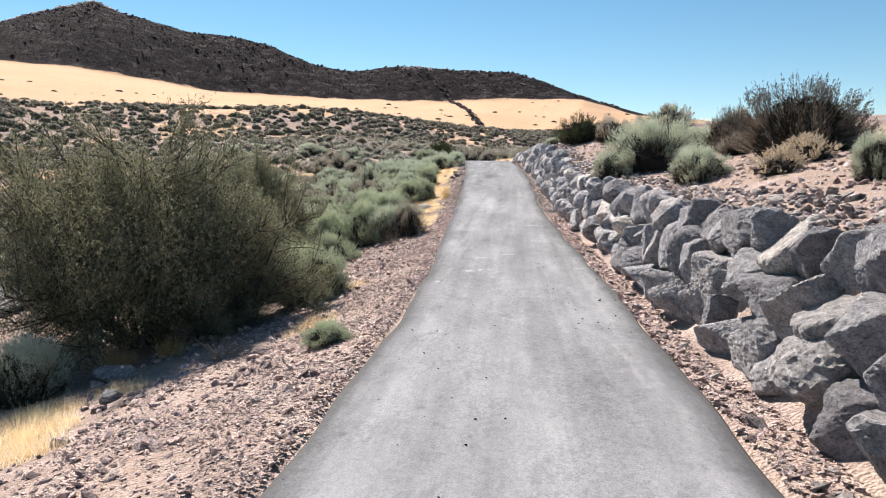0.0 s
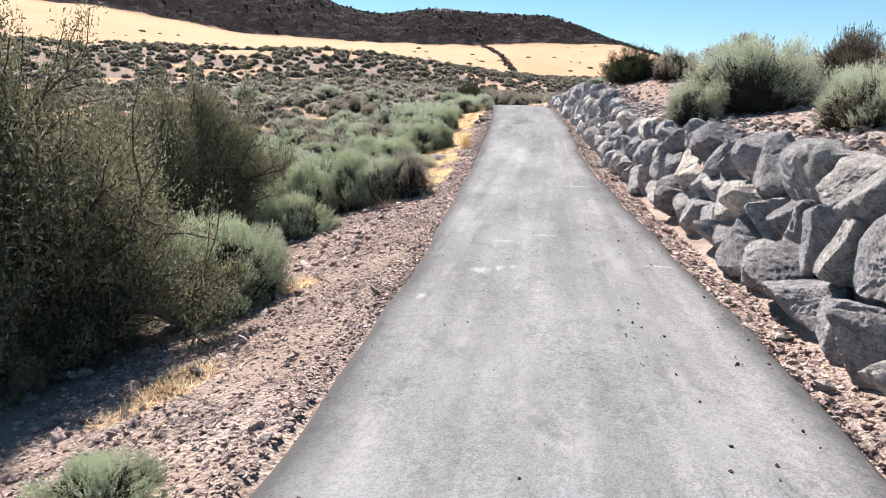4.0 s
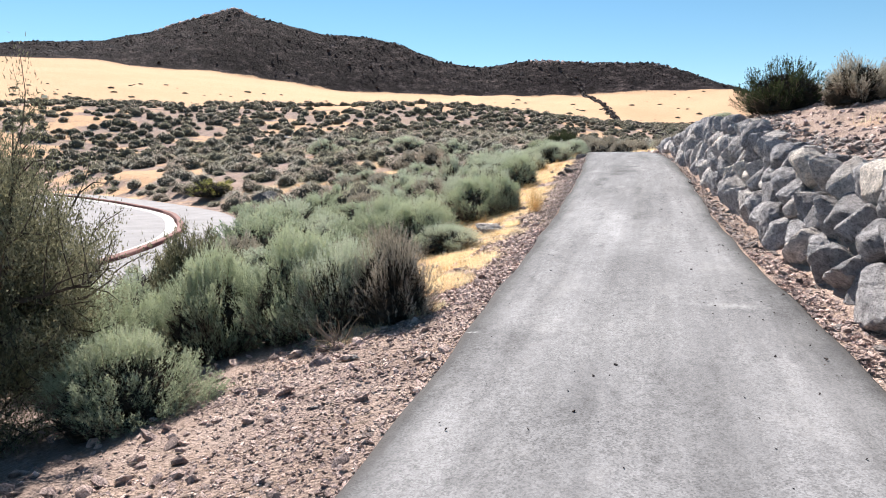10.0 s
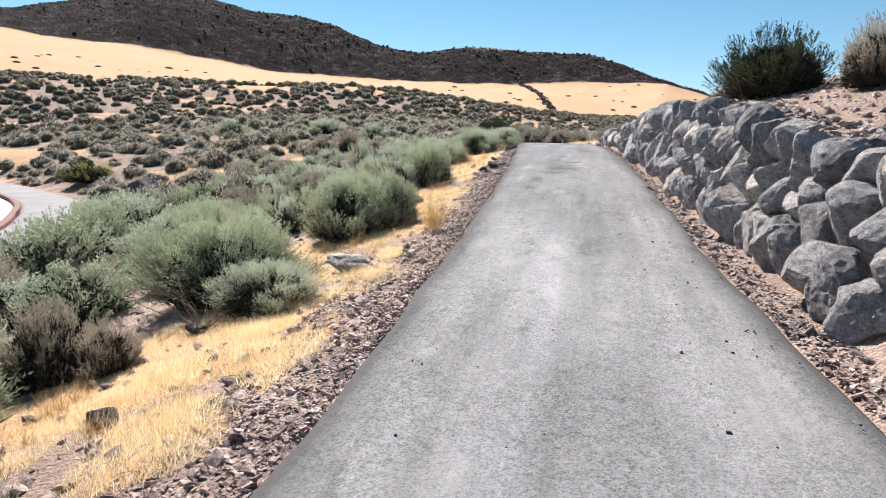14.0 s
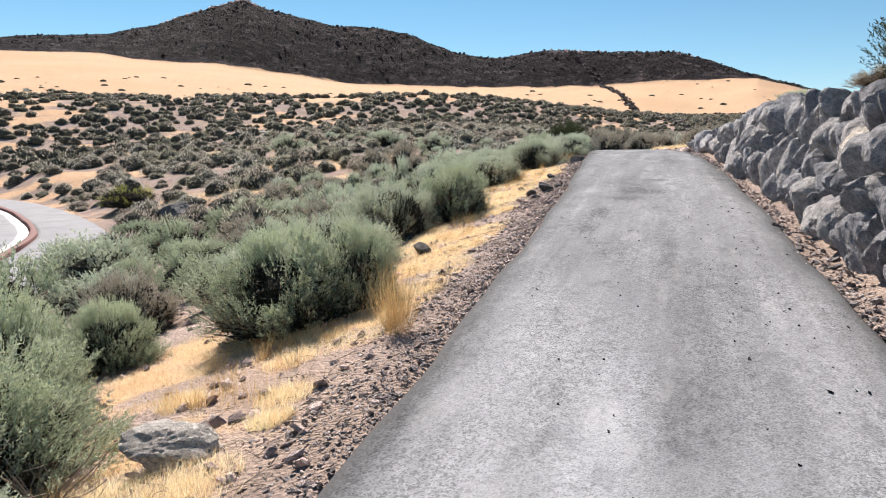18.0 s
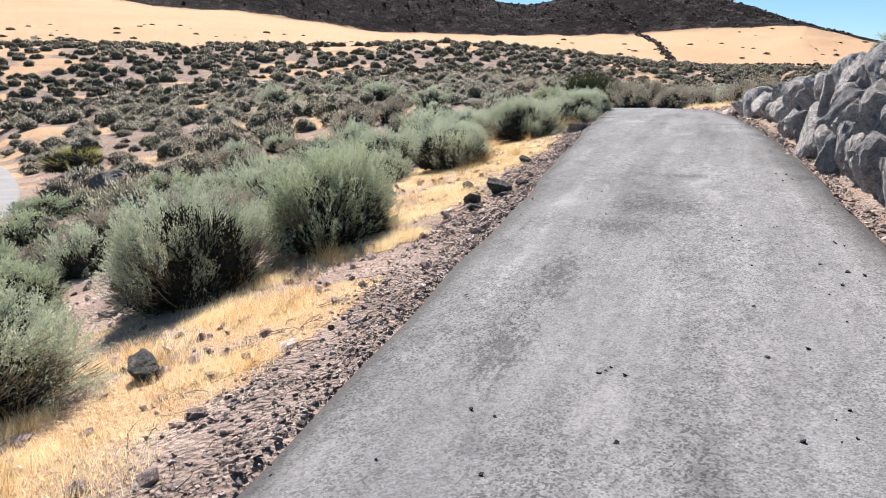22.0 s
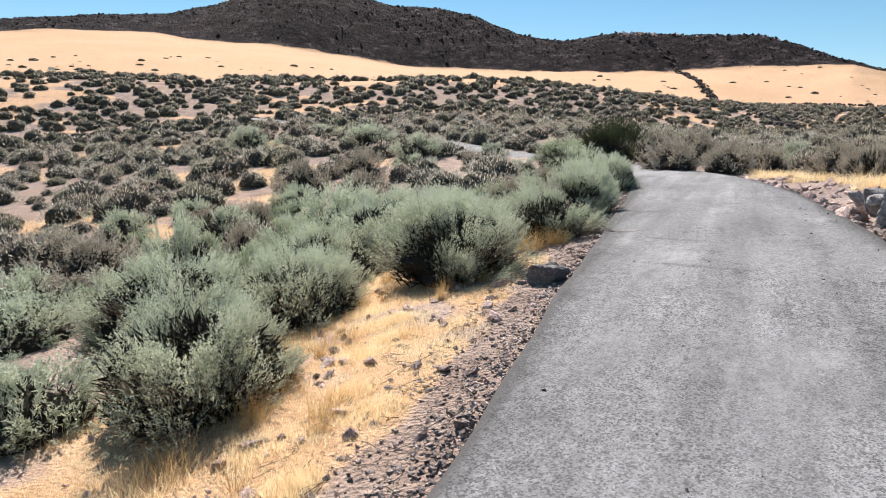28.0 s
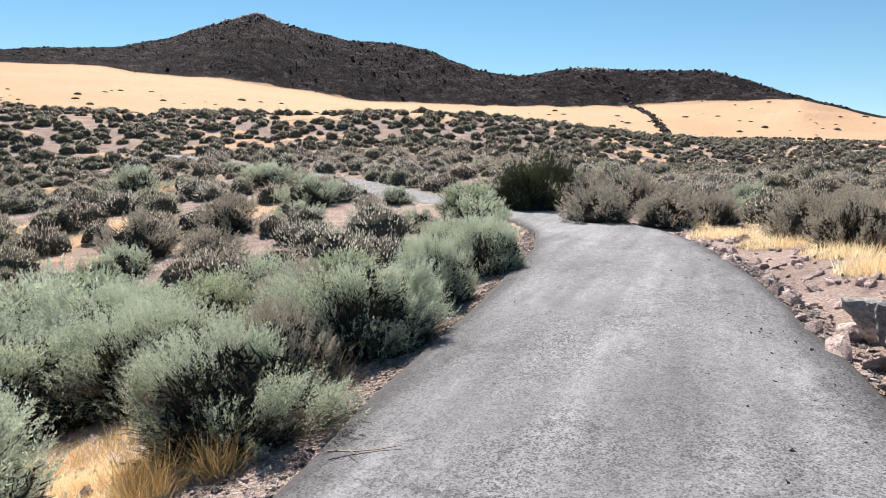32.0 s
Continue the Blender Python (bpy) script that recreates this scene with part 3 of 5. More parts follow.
# ---- shrubs ----
def dome_points(rng, n, lobes, size):
    """Lumpy crown of radius and height 1: points on many small overlapping lobes, the way each faces, and the lobes."""
    a = (rng.permutation(lobes) + rng.uniform(0, 1, lobes)) * 6.2832 / lobes
    u = np.sqrt(rng.uniform(0, 1, lobes))
    skew = 1 + 0.22 * np.sin(2 * a + rng.uniform(0, 6)) + 0.12 * np.sin(3 * a + rng.uniform(0, 6))
    top = np.sqrt(np.maximum(1 - u ** 2.2, 0.05))
    high = np.where(rng.uniform(0, 1, lobes) < 0.55, top, top * rng.uniform(0.15, 0.75, lobes))
    c = np.stack([np.cos(a) * u * 0.84 * skew, np.sin(a) * u * 0.84 * skew, 0.80 * high * rng.uniform(0.82, 1.06, lobes)], 1)
    lr = size * rng.uniform(0.65, 1.35, lobes)
    which = rng.randint(0, lobes, n)
    d = unit(rng.normal(size=(n, 3)) + [0, 0, 0.8])
    p = c[which] + d * (lr[which] * rng.uniform(0.25, 1.0, n) ** 0.45)[:, None] * [1, 1, 1.1]
    p[:, 2] = np.maximum(p[:, 2], 0.03 + 0.1 * rng.uniform(0, 1, n))
    # the leaves thin out towards the bare base
    keep = rng.uniform(0, 1, n) < 0.4 + 0.6 * ease(0.06, 0.4, p[:, 2])
    return p[keep], d[keep], c


def shrub_meshes(name, seed, leaf, n=46000, blade=0.026, width=0.0042, lobes=60, size=0.2, up=0.22, stems=90, twig=0.1, wood=None, heart=3200, plume=0.24, leaves=22):
    """Crown and wood of a bush of radius 1 and height 1."""
    rng = np.random.RandomState(seed)
    # upright shoots, each with leaves along its upper part
    tip, d, c = dome_points(rng, int(n * 1.45 / leaves), lobes, size)
    m = len(tip)
    way = unit(unit(tip + [0, 0, 0.12]) * 0.8 + d * 0.22 + np.array([0, 0, up]) + rng.normal(size=(m, 3)) * 0.16)
    long = plume * rng.uniform(0.5, 1.4, m)
    n = m * leaves
    i = np.repeat(np.arange(m), leaves)
    t = rng.uniform(0, 1, n) ** 0.75
    p = tip[i] + way[i] * (long[i] * (t - 0.8))[:, None] + rng.normal(size=(n, 3)) * (0.004 + 0.012 * (1 - t))[:, None]
    p[:, 2] = np.maximum(p[:, 2], 0.02)
    out = unit(way[i] + rng.normal(size=(n, 3)) * 0.5)
    v, f = spikes(p, out * (blade * rng.uniform(0.5, 1.5, n) * (1.2 - 0.5 * t))[:, None], width * rng.uniform(0.6, 1.4, n), rng)
    crown = mesh_of(name + "_crown", v, f, leaf)
    k = rng.randint(0, len(c), stems)
    ends = c[k] + rng.normal(size=(stems, 3)) * 0.08
    starts = np.stack([rng.normal(size=stems) * 0.12, rng.normal(size=stems) * 0.12, np.full(stems, -0.06)], 1)
    tv, tf = tubes(starts, ends, rng.uniform(0.007, 0.016, stems), np.full(stems, 0.0025), 0.35, rng)
    m = int(n * twig)
    q = p[rng.randint(0, n, m)] * [0.92, 0.92, 0.6]
    tw = unit(q + [0, 0, 0.15] + rng.normal(size=(m, 3)) * 0.12) * (0.10 * rng.uniform(0.8, 2.4, m))[:, None]
    bv, bf = blades(q - tw * 0.5, tw, np.full(m, 0.0036), rng, 0.008)
    parts = [mesh_of(name + "_wood", np.concatenate([tv, bv]), np.concatenate([tf, bf + len(tv)]), wood or M_TWIG)]
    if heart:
        # dense dark twigs in the bush's heart keep light out; their colour carries shade
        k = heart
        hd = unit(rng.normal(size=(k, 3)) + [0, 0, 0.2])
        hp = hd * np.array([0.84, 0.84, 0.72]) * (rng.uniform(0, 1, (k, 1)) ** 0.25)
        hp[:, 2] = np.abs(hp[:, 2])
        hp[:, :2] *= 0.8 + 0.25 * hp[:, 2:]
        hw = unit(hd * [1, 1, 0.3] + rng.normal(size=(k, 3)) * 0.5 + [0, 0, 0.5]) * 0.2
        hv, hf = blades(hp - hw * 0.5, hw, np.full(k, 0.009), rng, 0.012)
        # lumpy opaque core, added to block light and coloured like the inner shade
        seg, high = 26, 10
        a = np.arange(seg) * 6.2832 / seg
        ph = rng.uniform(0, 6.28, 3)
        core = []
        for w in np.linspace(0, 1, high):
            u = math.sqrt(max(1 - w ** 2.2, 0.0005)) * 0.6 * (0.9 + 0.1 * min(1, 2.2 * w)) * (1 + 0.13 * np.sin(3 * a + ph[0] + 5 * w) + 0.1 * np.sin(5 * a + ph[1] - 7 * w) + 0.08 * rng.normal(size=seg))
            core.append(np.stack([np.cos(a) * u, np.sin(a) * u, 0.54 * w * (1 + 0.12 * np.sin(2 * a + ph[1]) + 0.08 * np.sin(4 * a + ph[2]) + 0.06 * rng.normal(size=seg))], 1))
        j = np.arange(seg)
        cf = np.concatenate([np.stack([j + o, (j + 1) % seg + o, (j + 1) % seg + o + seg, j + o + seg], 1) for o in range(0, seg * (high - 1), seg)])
        parts.append(mesh_of(name + "_heart", np.concatenate([hv] + core), np.concatenate([hf, cf + len(hv)]), M_HEART_SHADE))
    return (crown, *parts)


def tree_meshes(name, seed, leaf, n=26000, leafsize=0.03, spread=0.75, stems=7):
    """A many-stemmed small tree of radius 1 and height 1: limbs, branches, twigs with small leaves."""
    rng = np.random.RandomState(seed)
    a = np.arange(stems) * 6.283 / stems + rng.uniform(-0.4, 0.4, stems)
    s0 = np.stack([np.cos(a) * 0.03, np.sin(a) * 0.03, np.full(stems, -0.03)], 1)
    lean = rng.uniform(0.25, spread, stems)
    e0 = np.stack([np.cos(a) * lean * 0.7, np.sin(a) * lean * 0.7, 0.62 - 0.42 * lean * lean + rng.uniform(-0.08, 0.1, stems)], 1)
    V, F, count = [], [], 0

    def add(s_, e_, r0, r1, sag):
        nonlocal count
        v, f = tubes(s_, e_, r0, r1, sag, rng)
        V.append(v)
        F.append(f + count)
        count += len(v)

    add(s0, e0, rng.uniform(0.016, 0.026, stems), np.full(stems, 0.010), 0.12)
    s, e = s0, e0
    for level, (k, length, r) in enumerate(((10, 0.42, 0.0075), (9, 0.25, 0.0035))):
        m = len(s) * k
        i = np.repeat(np.arange(len(s)), k)
        t = rng.uniform(0.25, 1.0, m)[:, None]
        b = s[i] + (e[i] - s[i]) * t
        w = unit(unit(e[i] - s[i]) * 0.6 + rng.normal(size=(m, 3)) * 0.55 + np.array([0, 0, 0.28]) + unit(b * [1, 1, 0] + 1e-6) * 0.35)
        t2 = b + w * (length * rng.uniform(0.5, 1.15, m))[:, None]
        t2[:, 2] = np.clip(t2[:, 2], 0.03, 1.05)
        rr = np.hypot(t2[:, 0], t2[:, 1])
        t2[:, :2] *= np.minimum(1, 1.0 / np.maximum(rr, 1e-6))[:, None]
        add(b, t2, np.full(m, r), np.full(m, r * 0.4), 0.08)
        s, e = b, t2
    wood = mesh_of(name + "_trunk", np.concatenate(V), np.concatenate(F), M_BARK)
    i = rng.randint(0, len(s), n)
    t = rng.uniform(0.15, 1.05, n)[:, None]
    p = s[i] + (e[i] - s[i]) * t + rng.normal(size=(n, 3)) * 0.022
    w = unit(unit(e[i] - s[i]) * 0.5 + rng.normal(size=(n, 3)) * 0.6 + [0, 0, 0.35]) * (leafsize * rng.uniform(0.6, 1.5, n))[:, None]
    v, f = spikes(p, w, leafsize * 0.2 * rng.uniform(0.7, 1.4, n), rng)
    m = n // 3
    q = unit(rng.normal(size=(m, 3))) * [0.78, 0.78, 0.40] * (rng.uniform(0, 1, (m, 1)) ** 0.4) + [0, 0, 0.43]
    q[:, :2] *= 0.7 + 0.5 * q[:, 2:]
    v2, f2 = spikes(q, unit(rng.normal(size=(m, 3)) + [0, 0, 0.4]) * (leafsize * 1.3 * rng.uniform(0.6, 1.5, m))[:, None], leafsize * 0.3 * rng.uniform(0.7, 1.4, m), rng)
    v, f = np.concatenate([v, v2]), np.concatenate([f, f2 + len(v)])
    k = 5200
    hd = unit(rng.normal(size=(k, 3)))
    hp = hd * [0.66, 0.66, 0.42] * (rng.uniform(0, 1, (k, 1)) ** 0.45) + [0, 0, 0.42]
    hw = unit(hd * [1, 1, 0.3] + rng.normal(size=(k, 3)) * 0.6 + [0, 0, 0.4]) * 0.11
    hv, hf = blades(hp, hw, np.full(k, 0.0016), rng, 0.006)
    return mesh_of(name + "_crown", v, f, leaf), wood, mesh_of(name + "_heart", hv, hf, M_BARK)


def plant(kind, meshes, x, y, radius, height, label, category="shrub", group="", parts=("crown", "wood", "heart"), turn=None, lift=0.0):
    ob = new(kind)
    a = turn if turn is not None else (x * 7.3 + y * 3.1) % 6.28
    ob.matrix_world = Matrix.Translation((x, y, land_at(x, y) - 0.03 + lift)) @ Matrix.Rotation(a, 4, "Z") @ Matrix.Diagonal((radius, radius, height, 1))
    for part_name, mesh in zip(parts, meshes):
        tagged(child(part_name, mesh, ob), kind="stuff") if part_name == "wood" else child(part_name, mesh, ob)
    return tagged(ob, label, category, group)


# ---- ground ----
def spaced(*pieces):
    return np.unique(np.round(np.concatenate([np.arange(a, b, s) for a, b, s in pieces]), 3))


gx = spaced((-1500, -500, 60), (-500, -120, 6), (-120, -40, 2.5), (-40, -10, 0.9), (-10, -5, 0.35), (-5, 5, 0.14), (5, 10, 0.3), (10, 40, 1.2), (40, 140, 5), (140, 1500, 60))
gy = spaced((-900, -60, 40), (-60, -8, 3), (-8, 3, 0.6), (3, 56, 0.19), (56, 76, 0.4), (76, 130, 1.5), (130, 460, 4), (460, 1800, 60))
GX, GY = np.meshgrid(gx, gy)
GZ = land(GX, GY)
_r, _b = polar(GX.ravel(), GY.ravel())
_r1, _r2, _r3 = rings(_b)
_off, _pz, _al = to_path(GX.ravel(), GY.ravel())
nx, ny = len(gx), len(gy)
_i = (np.arange(ny - 1)[:, None] * nx + np.arange(nx - 1)[None]).ravel()
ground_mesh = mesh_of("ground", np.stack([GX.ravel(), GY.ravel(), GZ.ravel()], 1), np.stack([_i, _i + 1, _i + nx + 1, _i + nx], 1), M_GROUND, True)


def straw_amount(x, y):
    """Where dry grass covers the soil: 0 bare to 1 covered."""
    r, b = polar(x, y)
    r1, r2, r3 = rings(b)
    hill = ease(0.93, 1.03, r / r1)
    off, _, al = to_path(x, y)
    d = -off - HALF
    strip = ease(0.35, 0.8, d) * ease(4.2, 2.4, d) * ease(21, 24, al) * ease(50, 46, al) * (1 - 0.75 * ease(34, 35, al) * ease(38, 37, al)) * (0.7 + 0.7 * rough(x, y, 0.8, 11) + 0.45 * rough(x, y, 0.22, 15))
    strip = np.maximum(strip, 0.75 * ease(0.9, 1.15, d) * ease(1.9, 1.5, d) * ease(8, 10, al) * ease(15.5, 13.5, al) * ease(-0.1, 0.4, rough(x, y, 0.9, 14)))
    fields = 0.85 * ease(-0.3, 0.5, 0.5 * rough(x, y, 5.5, 12) + 0.6 * rough(x, y, 1.3, 16)) * ease(3, 9, np.abs(off)) * ease(40, 60, y)
    e = off - HALF
    east = 0.62 * ease(0.0, 0.8, 0.6 * rough(x, y, 3.0, 13) + 0.5 * rough(x, y, 0.9, 17)) * ease(1.6, 3.0, e) * (off > 0)
    return np.clip(np.maximum.reduce([hill, strip, fields, east]), 0, 1)


add_attr(ground_mesh, "straw", straw_amount(GX.ravel(), GY.ravel()))
# darker soil; left of the path, y 8 to 24 also paints tree and bush shade
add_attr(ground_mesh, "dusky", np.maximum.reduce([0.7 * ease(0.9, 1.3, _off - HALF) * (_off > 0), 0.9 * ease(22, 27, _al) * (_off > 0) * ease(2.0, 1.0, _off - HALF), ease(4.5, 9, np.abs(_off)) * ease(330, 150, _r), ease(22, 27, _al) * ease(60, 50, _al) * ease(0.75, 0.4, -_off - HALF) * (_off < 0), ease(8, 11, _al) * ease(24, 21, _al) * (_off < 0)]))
add_attr(ground_mesh, "lava", ease(0.955, 1.045, _r / _r2) * (_r < 1200) * (np.abs(_b) < 110))
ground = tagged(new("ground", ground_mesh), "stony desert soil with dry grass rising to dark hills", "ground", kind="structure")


# ---- asphalt path ----
def ribbon(name, line, side, half, lift, thick, material, cols=18):
    """A slab along a line, with a slightly uneven edge and real thickness."""
    n = len(line)
    t = np.sin(np.linspace(-1.5708, 1.5708, cols + 1))
    wob = 0.02 * np.sin(np.arange(n) * 0.33) + 0.012 * np.sin(np.arange(n) * 0.81 + 1)
    w = half + wob[:, None] * np.abs(t)[None] ** 6
    if name == "path":
        w = w - half + np.where(t[None] > 0, half_width(line[:, 1], True)[:, None], half_width(line[:, 1], False)[:, None])
    top = np.empty((n, cols + 3, 3))
    top[:, 1:-1, :2] = line[:, None, :2] + side[:, None] * (w * t)[..., None]
    top[:, 1:-1, 2] = line[:, None, 2] + lift - 0.035 * np.abs(t)[None] ** 8
    top[:, 0], top[:, -1] = top[:, 1], top[:, -2]
    top[:, 0, :2] -= side * 0.02
    top[:, -1, :2] += side * 0.02
    top[:, 0, 2] -= thick
    top[:, -1, 2] -= thick
    m = cols + 3
    i = (np.arange(n - 1)[:, None] * m + np.arange(m - 1)[None]).ravel()
    me = mesh_of(name, top.reshape(-1, 3), np.stack([i, i + 1, i + m + 1, i + m], 1), material, True)
    rim = np.r_[1, np.abs(t) ** 22, 1]
    add_attr(me, "rim", np.tile(rim, n))
    add_attr(me, "border", np.tile(np.r_[1, np.abs(t) ** 7, 1], n))
    return me


_fine = rounded(LINE, 0.25, 120)
_fs = np.gradient(_fine[:, :2], axis=0)
_fs = np.stack([_fs[:, 1], -_fs[:, 0]], 1) / np.hypot(*_fs.T)[:, None]
path = tagged(new("path", ribbon("path", _fine, _fs, HALF, 0.012, 0.11, M_ASPHALT)), "pale worn grey asphalt walking path", "path", kind="structure")

# ---- dry-stacked boulder wall ----
wall = tagged(new("rock_wall"), "dry-stacked retaining wall of grey basalt boulders", "wall")
BOULDERS = [boulder("rock", 100 + k, 4, M_BASALT, facets=8 + k % 4, rough_=0.075, cut=(0.43, 0.74)) for k in range(14)]
BOULDERS_NEAR = [boulder("rock", 100 + k, 5, M_BASALT, facets=8 + k % 4, rough_=0.075, cut=(0.43, 0.74)) for k in range(14)]
rng = np.random.RandomState(5)


def side_point(y, e):
    """A place e metres to the right of the path's right edge at y."""
    x = np.interp(y, TRACK[:130, 1], TRACK[:130, 0])
    return x + HALF + e, np.interp(y, TRACK[:130, 1], TRACK[:130, 2])


for course in range(4):
    y = -7.0 + rng.uniform(0, 0.5)
    while y < 51.8:
        h = float(wall_height(y))
        n = max(1, round(h / 0.46))
        slab = float(ease(25, 30, y) * ease(45, 40, y))
        wide = rng.uniform(0.32, 0.58) * (1 - 0.42 * slab)
        if course < n:
            tall = h / n * 0.5 / 0.68 * rng.uniform(0.92, 1.2) * (1 + 0.25 * slab)
            zc = (course + 0.5) / n * h
            deep = rng.uniform(0.36, 0.48)
            x, z = side_point(y, 0.34 + 0.66 * deep + 0.44 * zc / 1.3 + rng.uniform(-0.1, 0.10))
            lean = rng.uniform(-0.5, 0.12) - 0.12 * slab
            k = rng.randint(14)
            ob = child("rock", (BOULDERS_NEAR if y < 12 else BOULDERS)[k], wall)
            ob.matrix_world = Matrix.Translation((x, y, z + zc + rng.uniform(-0.05, 0.05))) @ Euler((lean, rng.uniform(0.05, 0.45), rng.uniform(-0.45, 0.5))).to_matrix().to_4x4() @ Matrix.Diagonal((deep, wide, tall, 1)) @ Matrix.Rotation(rng.choice([0.0, 3.1416]), 4, "Z")
        y += wide * rng.uniform(1.15, 1.42)


# ---- lower road beyond the slope ----
def offset_ribbon(name, a, b, lift, thick, material):
    """A slab between two offsets of the kerb line, on the given side."""
    mid, half = (a + b) / 2, (b - a) / 2
    line = KERB.copy()
    line[:, :2] += KERB_SIDE * mid
    return ribbon(name, line, KERB_SIDE, half, lift, thick, material, 6)


M_ROAD = Mat("pale_road_asphalt", 0.9, 0.3)
M_ROAD.colour(M_ROAD.mix(0.5, M_ROAD.ramp(M_ROAD.noise(0.8, 6), (0.3, (0.19, 0.185, 0.195)), (0.7, (0.26, 0.252, 0.265))), M_ROAD.ramp(M_ROAD.noise(60, 3), (0.3, 0.6), (0.7, 1.3)), "MULTIPLY"))
M_ROAD = M_ROAD.m
M_KERB = Mat("kerb_concrete", 0.85, 0.3)
M_KERB.colour(M_KERB.ramp(M_KERB.noise(5, 6), (0.3, (0.40, 0.39, 0.385)), (0.7, (0.54, 0.53, 0.52))))
M_KERB = M_KERB.m
M_RED = Mat("faded_red_paint", 0.8, 0.3)
M_RED.colour(M_RED.ramp(M_RED.noise(6, 6), (0.3, (0.10, 0.035, 0.03)), (0.7, (0.19, 0.06, 0.05))))
M_RED = M_RED.m
tagged(new("road", offset_ribbon("road", -8.2, -0.25, 0.0, 0.2, M_ROAD)), "pale asphalt access road curving below the path", "road", kind="structure")
tagged(new("pavement", offset_ribbon("pavement", 0.16, 2.7, 0.06, 0.25, M_ROAD)), "pale asphalt pavement behind the kerb", "pavement", kind="structure")
kerb = tagged(new("kerb", offset_ribbon("kerb", -0.12, 0.14, 0.15, 0.3, M_RED)), "faded red painted kerb of the access road", "kerb", kind="structure")
gutter = tagged(new("gutter", offset_ribbon("gutter", -0.62, -0.13, 0.012, 0.2, M_KERB)), "white concrete gutter strip", "gutter", kind="structure")
tagged(new("road_marking", offset_ribbon("road_marking", -6.9, -6.65, 0.006, 0.004, M_KERB)), "white painted edge line", "road marking", kind="structure")

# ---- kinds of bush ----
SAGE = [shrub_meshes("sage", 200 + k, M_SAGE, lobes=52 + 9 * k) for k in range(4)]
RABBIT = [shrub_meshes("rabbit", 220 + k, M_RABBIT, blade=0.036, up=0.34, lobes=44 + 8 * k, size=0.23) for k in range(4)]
GREY = [shrub_meshes("grey", 240 + k, M_GREY, n=17000, blade=0.045, width=0.0042, up=0.3, lobes=44 + 8 * k, twig=0.3) for k in range(3)]
DUSK = shrub_meshes("dusk", 250, M_DUSK, n=24000, lobes=70, twig=0.25, blade=0.03)
M_TANLEAF = leaf_material("tan_leaf", (0.26, 0.20, 0.14), (0.48, 0.39, 0.28), (0.74, 0.64, 0.5))
DRYLEAF = shrub_meshes("dry_leafy", 251, M_TANLEAF, n=6000, lobes=50, blade=0.06, width=0.012, heart=300)
OLIVE = tree_meshes("olive", 260, M_BITTER, n=20000, leafsize=0.036)
BITTER = [tree_meshes("bitterbrush", 265 + k, M_BITTER, n=210000, leafsize=0.0115, spread=(1.1, 1.0)[k], stems=(13, 11)[k]) for k in range(2)]
JUNIPER = [shrub_meshes("juniper", 280 + k, M_JUNIPER, n=24000, blade=0.035, width=0.005, up=0.5, lobes=56, twig=0.04) for k in range(2)]
LOW = {k: [shrub_meshes(k + "_small", 295 + i, leaf, n=6000, blade=0.06, width=0.010, lobes=46, stems=30, twig=0.1, heart=500, leaves=10) for i in range(2)]
       for k, leaf in (("sagebrush", M_SAGE), ("rabbitbrush", M_RABBIT), ("grey_brush", M_GREY))}
LIME = shrub_meshes("lime", 290, M_YELLOWGREEN, n=8000)

MATES = {
    "sagebrush": (SAGE, "silvery grey-green sagebrush with bare twigs at its base"),
    "rabbitbrush": (RABBIT, "green rabbitbrush with dense upright stems"),
    "grey_brush": (GREY, "half-dry grey-brown brush with thin bare twigs"),
    "juniper_bush": (JUNIPER, "dark green dense juniper bush"),
}


def bush(kind, x, y, radius, height, label=""):
    meshes, usual = MATES[kind]
    if kind in LOW and (abs(float(to_path(np.array([x]), np.array([y]))[0][0])) > 7.0 or y > 59):
        meshes = LOW[kind]
    return plant(kind, meshes[int(abs(x * 13.7 + y * 5.3)) % len(meshes)], x, y, radius * 1.12, height * 1.03, label or usual, "shrub", kind.replace("_", " ") + " bushes beside the path")


plant("bitterbrush_tree", BITTER[0], -5.75, 11.3, 3.15, 3.9, "dark wide bitterbrush tree with small leaves and many stems", "tree", parts=("crown", "trunk", "heart"))
plant("bitterbrush_tree", BITTER[1], -6.7, 18.0, 2.25, 3.6, "tall upright dark bitterbrush with small leaves", "tree", parts=("crown", "trunk", "heart"))
plant("bitterbrush_tree", BITTER[1], -4.75, 11.7, 1.6, 2.2, "low dense bitterbrush spreading from the foot of the tree", "tree", parts=("crown", "trunk", "heart"))
plant("olive_brush", OLIVE, -6.79, 22.5, 0.9, 1.75, "olive-green leafy brush beside the slope", "shrub", parts=("crown", "trunk", "heart"))
plant("lime_bush", LIME, -29.4, 56.0, 2.2, 1.35, "yellow-green flowering bush on the flat", "shrub")
plant("dark_brush", DUSK, 7.1, 17.6, 1.6, 1.85, "big dark grey twiggy brush on the bank", "shrub")
plant("dark_brush", DUSK, 6.9, 22.6, 0.9, 1.4, "dark twiggy brush behind dry grass on the bank", "shrub")
plant("dark_brush", DUSK, 6.0, 27.0, 0.8, 1.3, "dark twiggy brush on the bank", "shrub")
plant("dry_leafy_brush", DRYLEAF, 4.75, 12.3, 0.55, 0.5, "low dry tan-leaved brush on the bank", "shrub")
plant("dry_leafy_brush", DRYLEAF, 5.6, 13.3, 0.6, 0.55, "low dry tan-leaved brush below dark brush", "shrub")
bush("sagebrush", 4.73, 9.01, 0.3, 0.64)
bush("rabbitbrush", -3.3, 12.7, 0.78, 1.1)
bush("rabbitbrush", -3.85, 14.2, 0.6, 0.95)
bush("sagebrush", 4.0, 14.4, 0.62, 0.76)
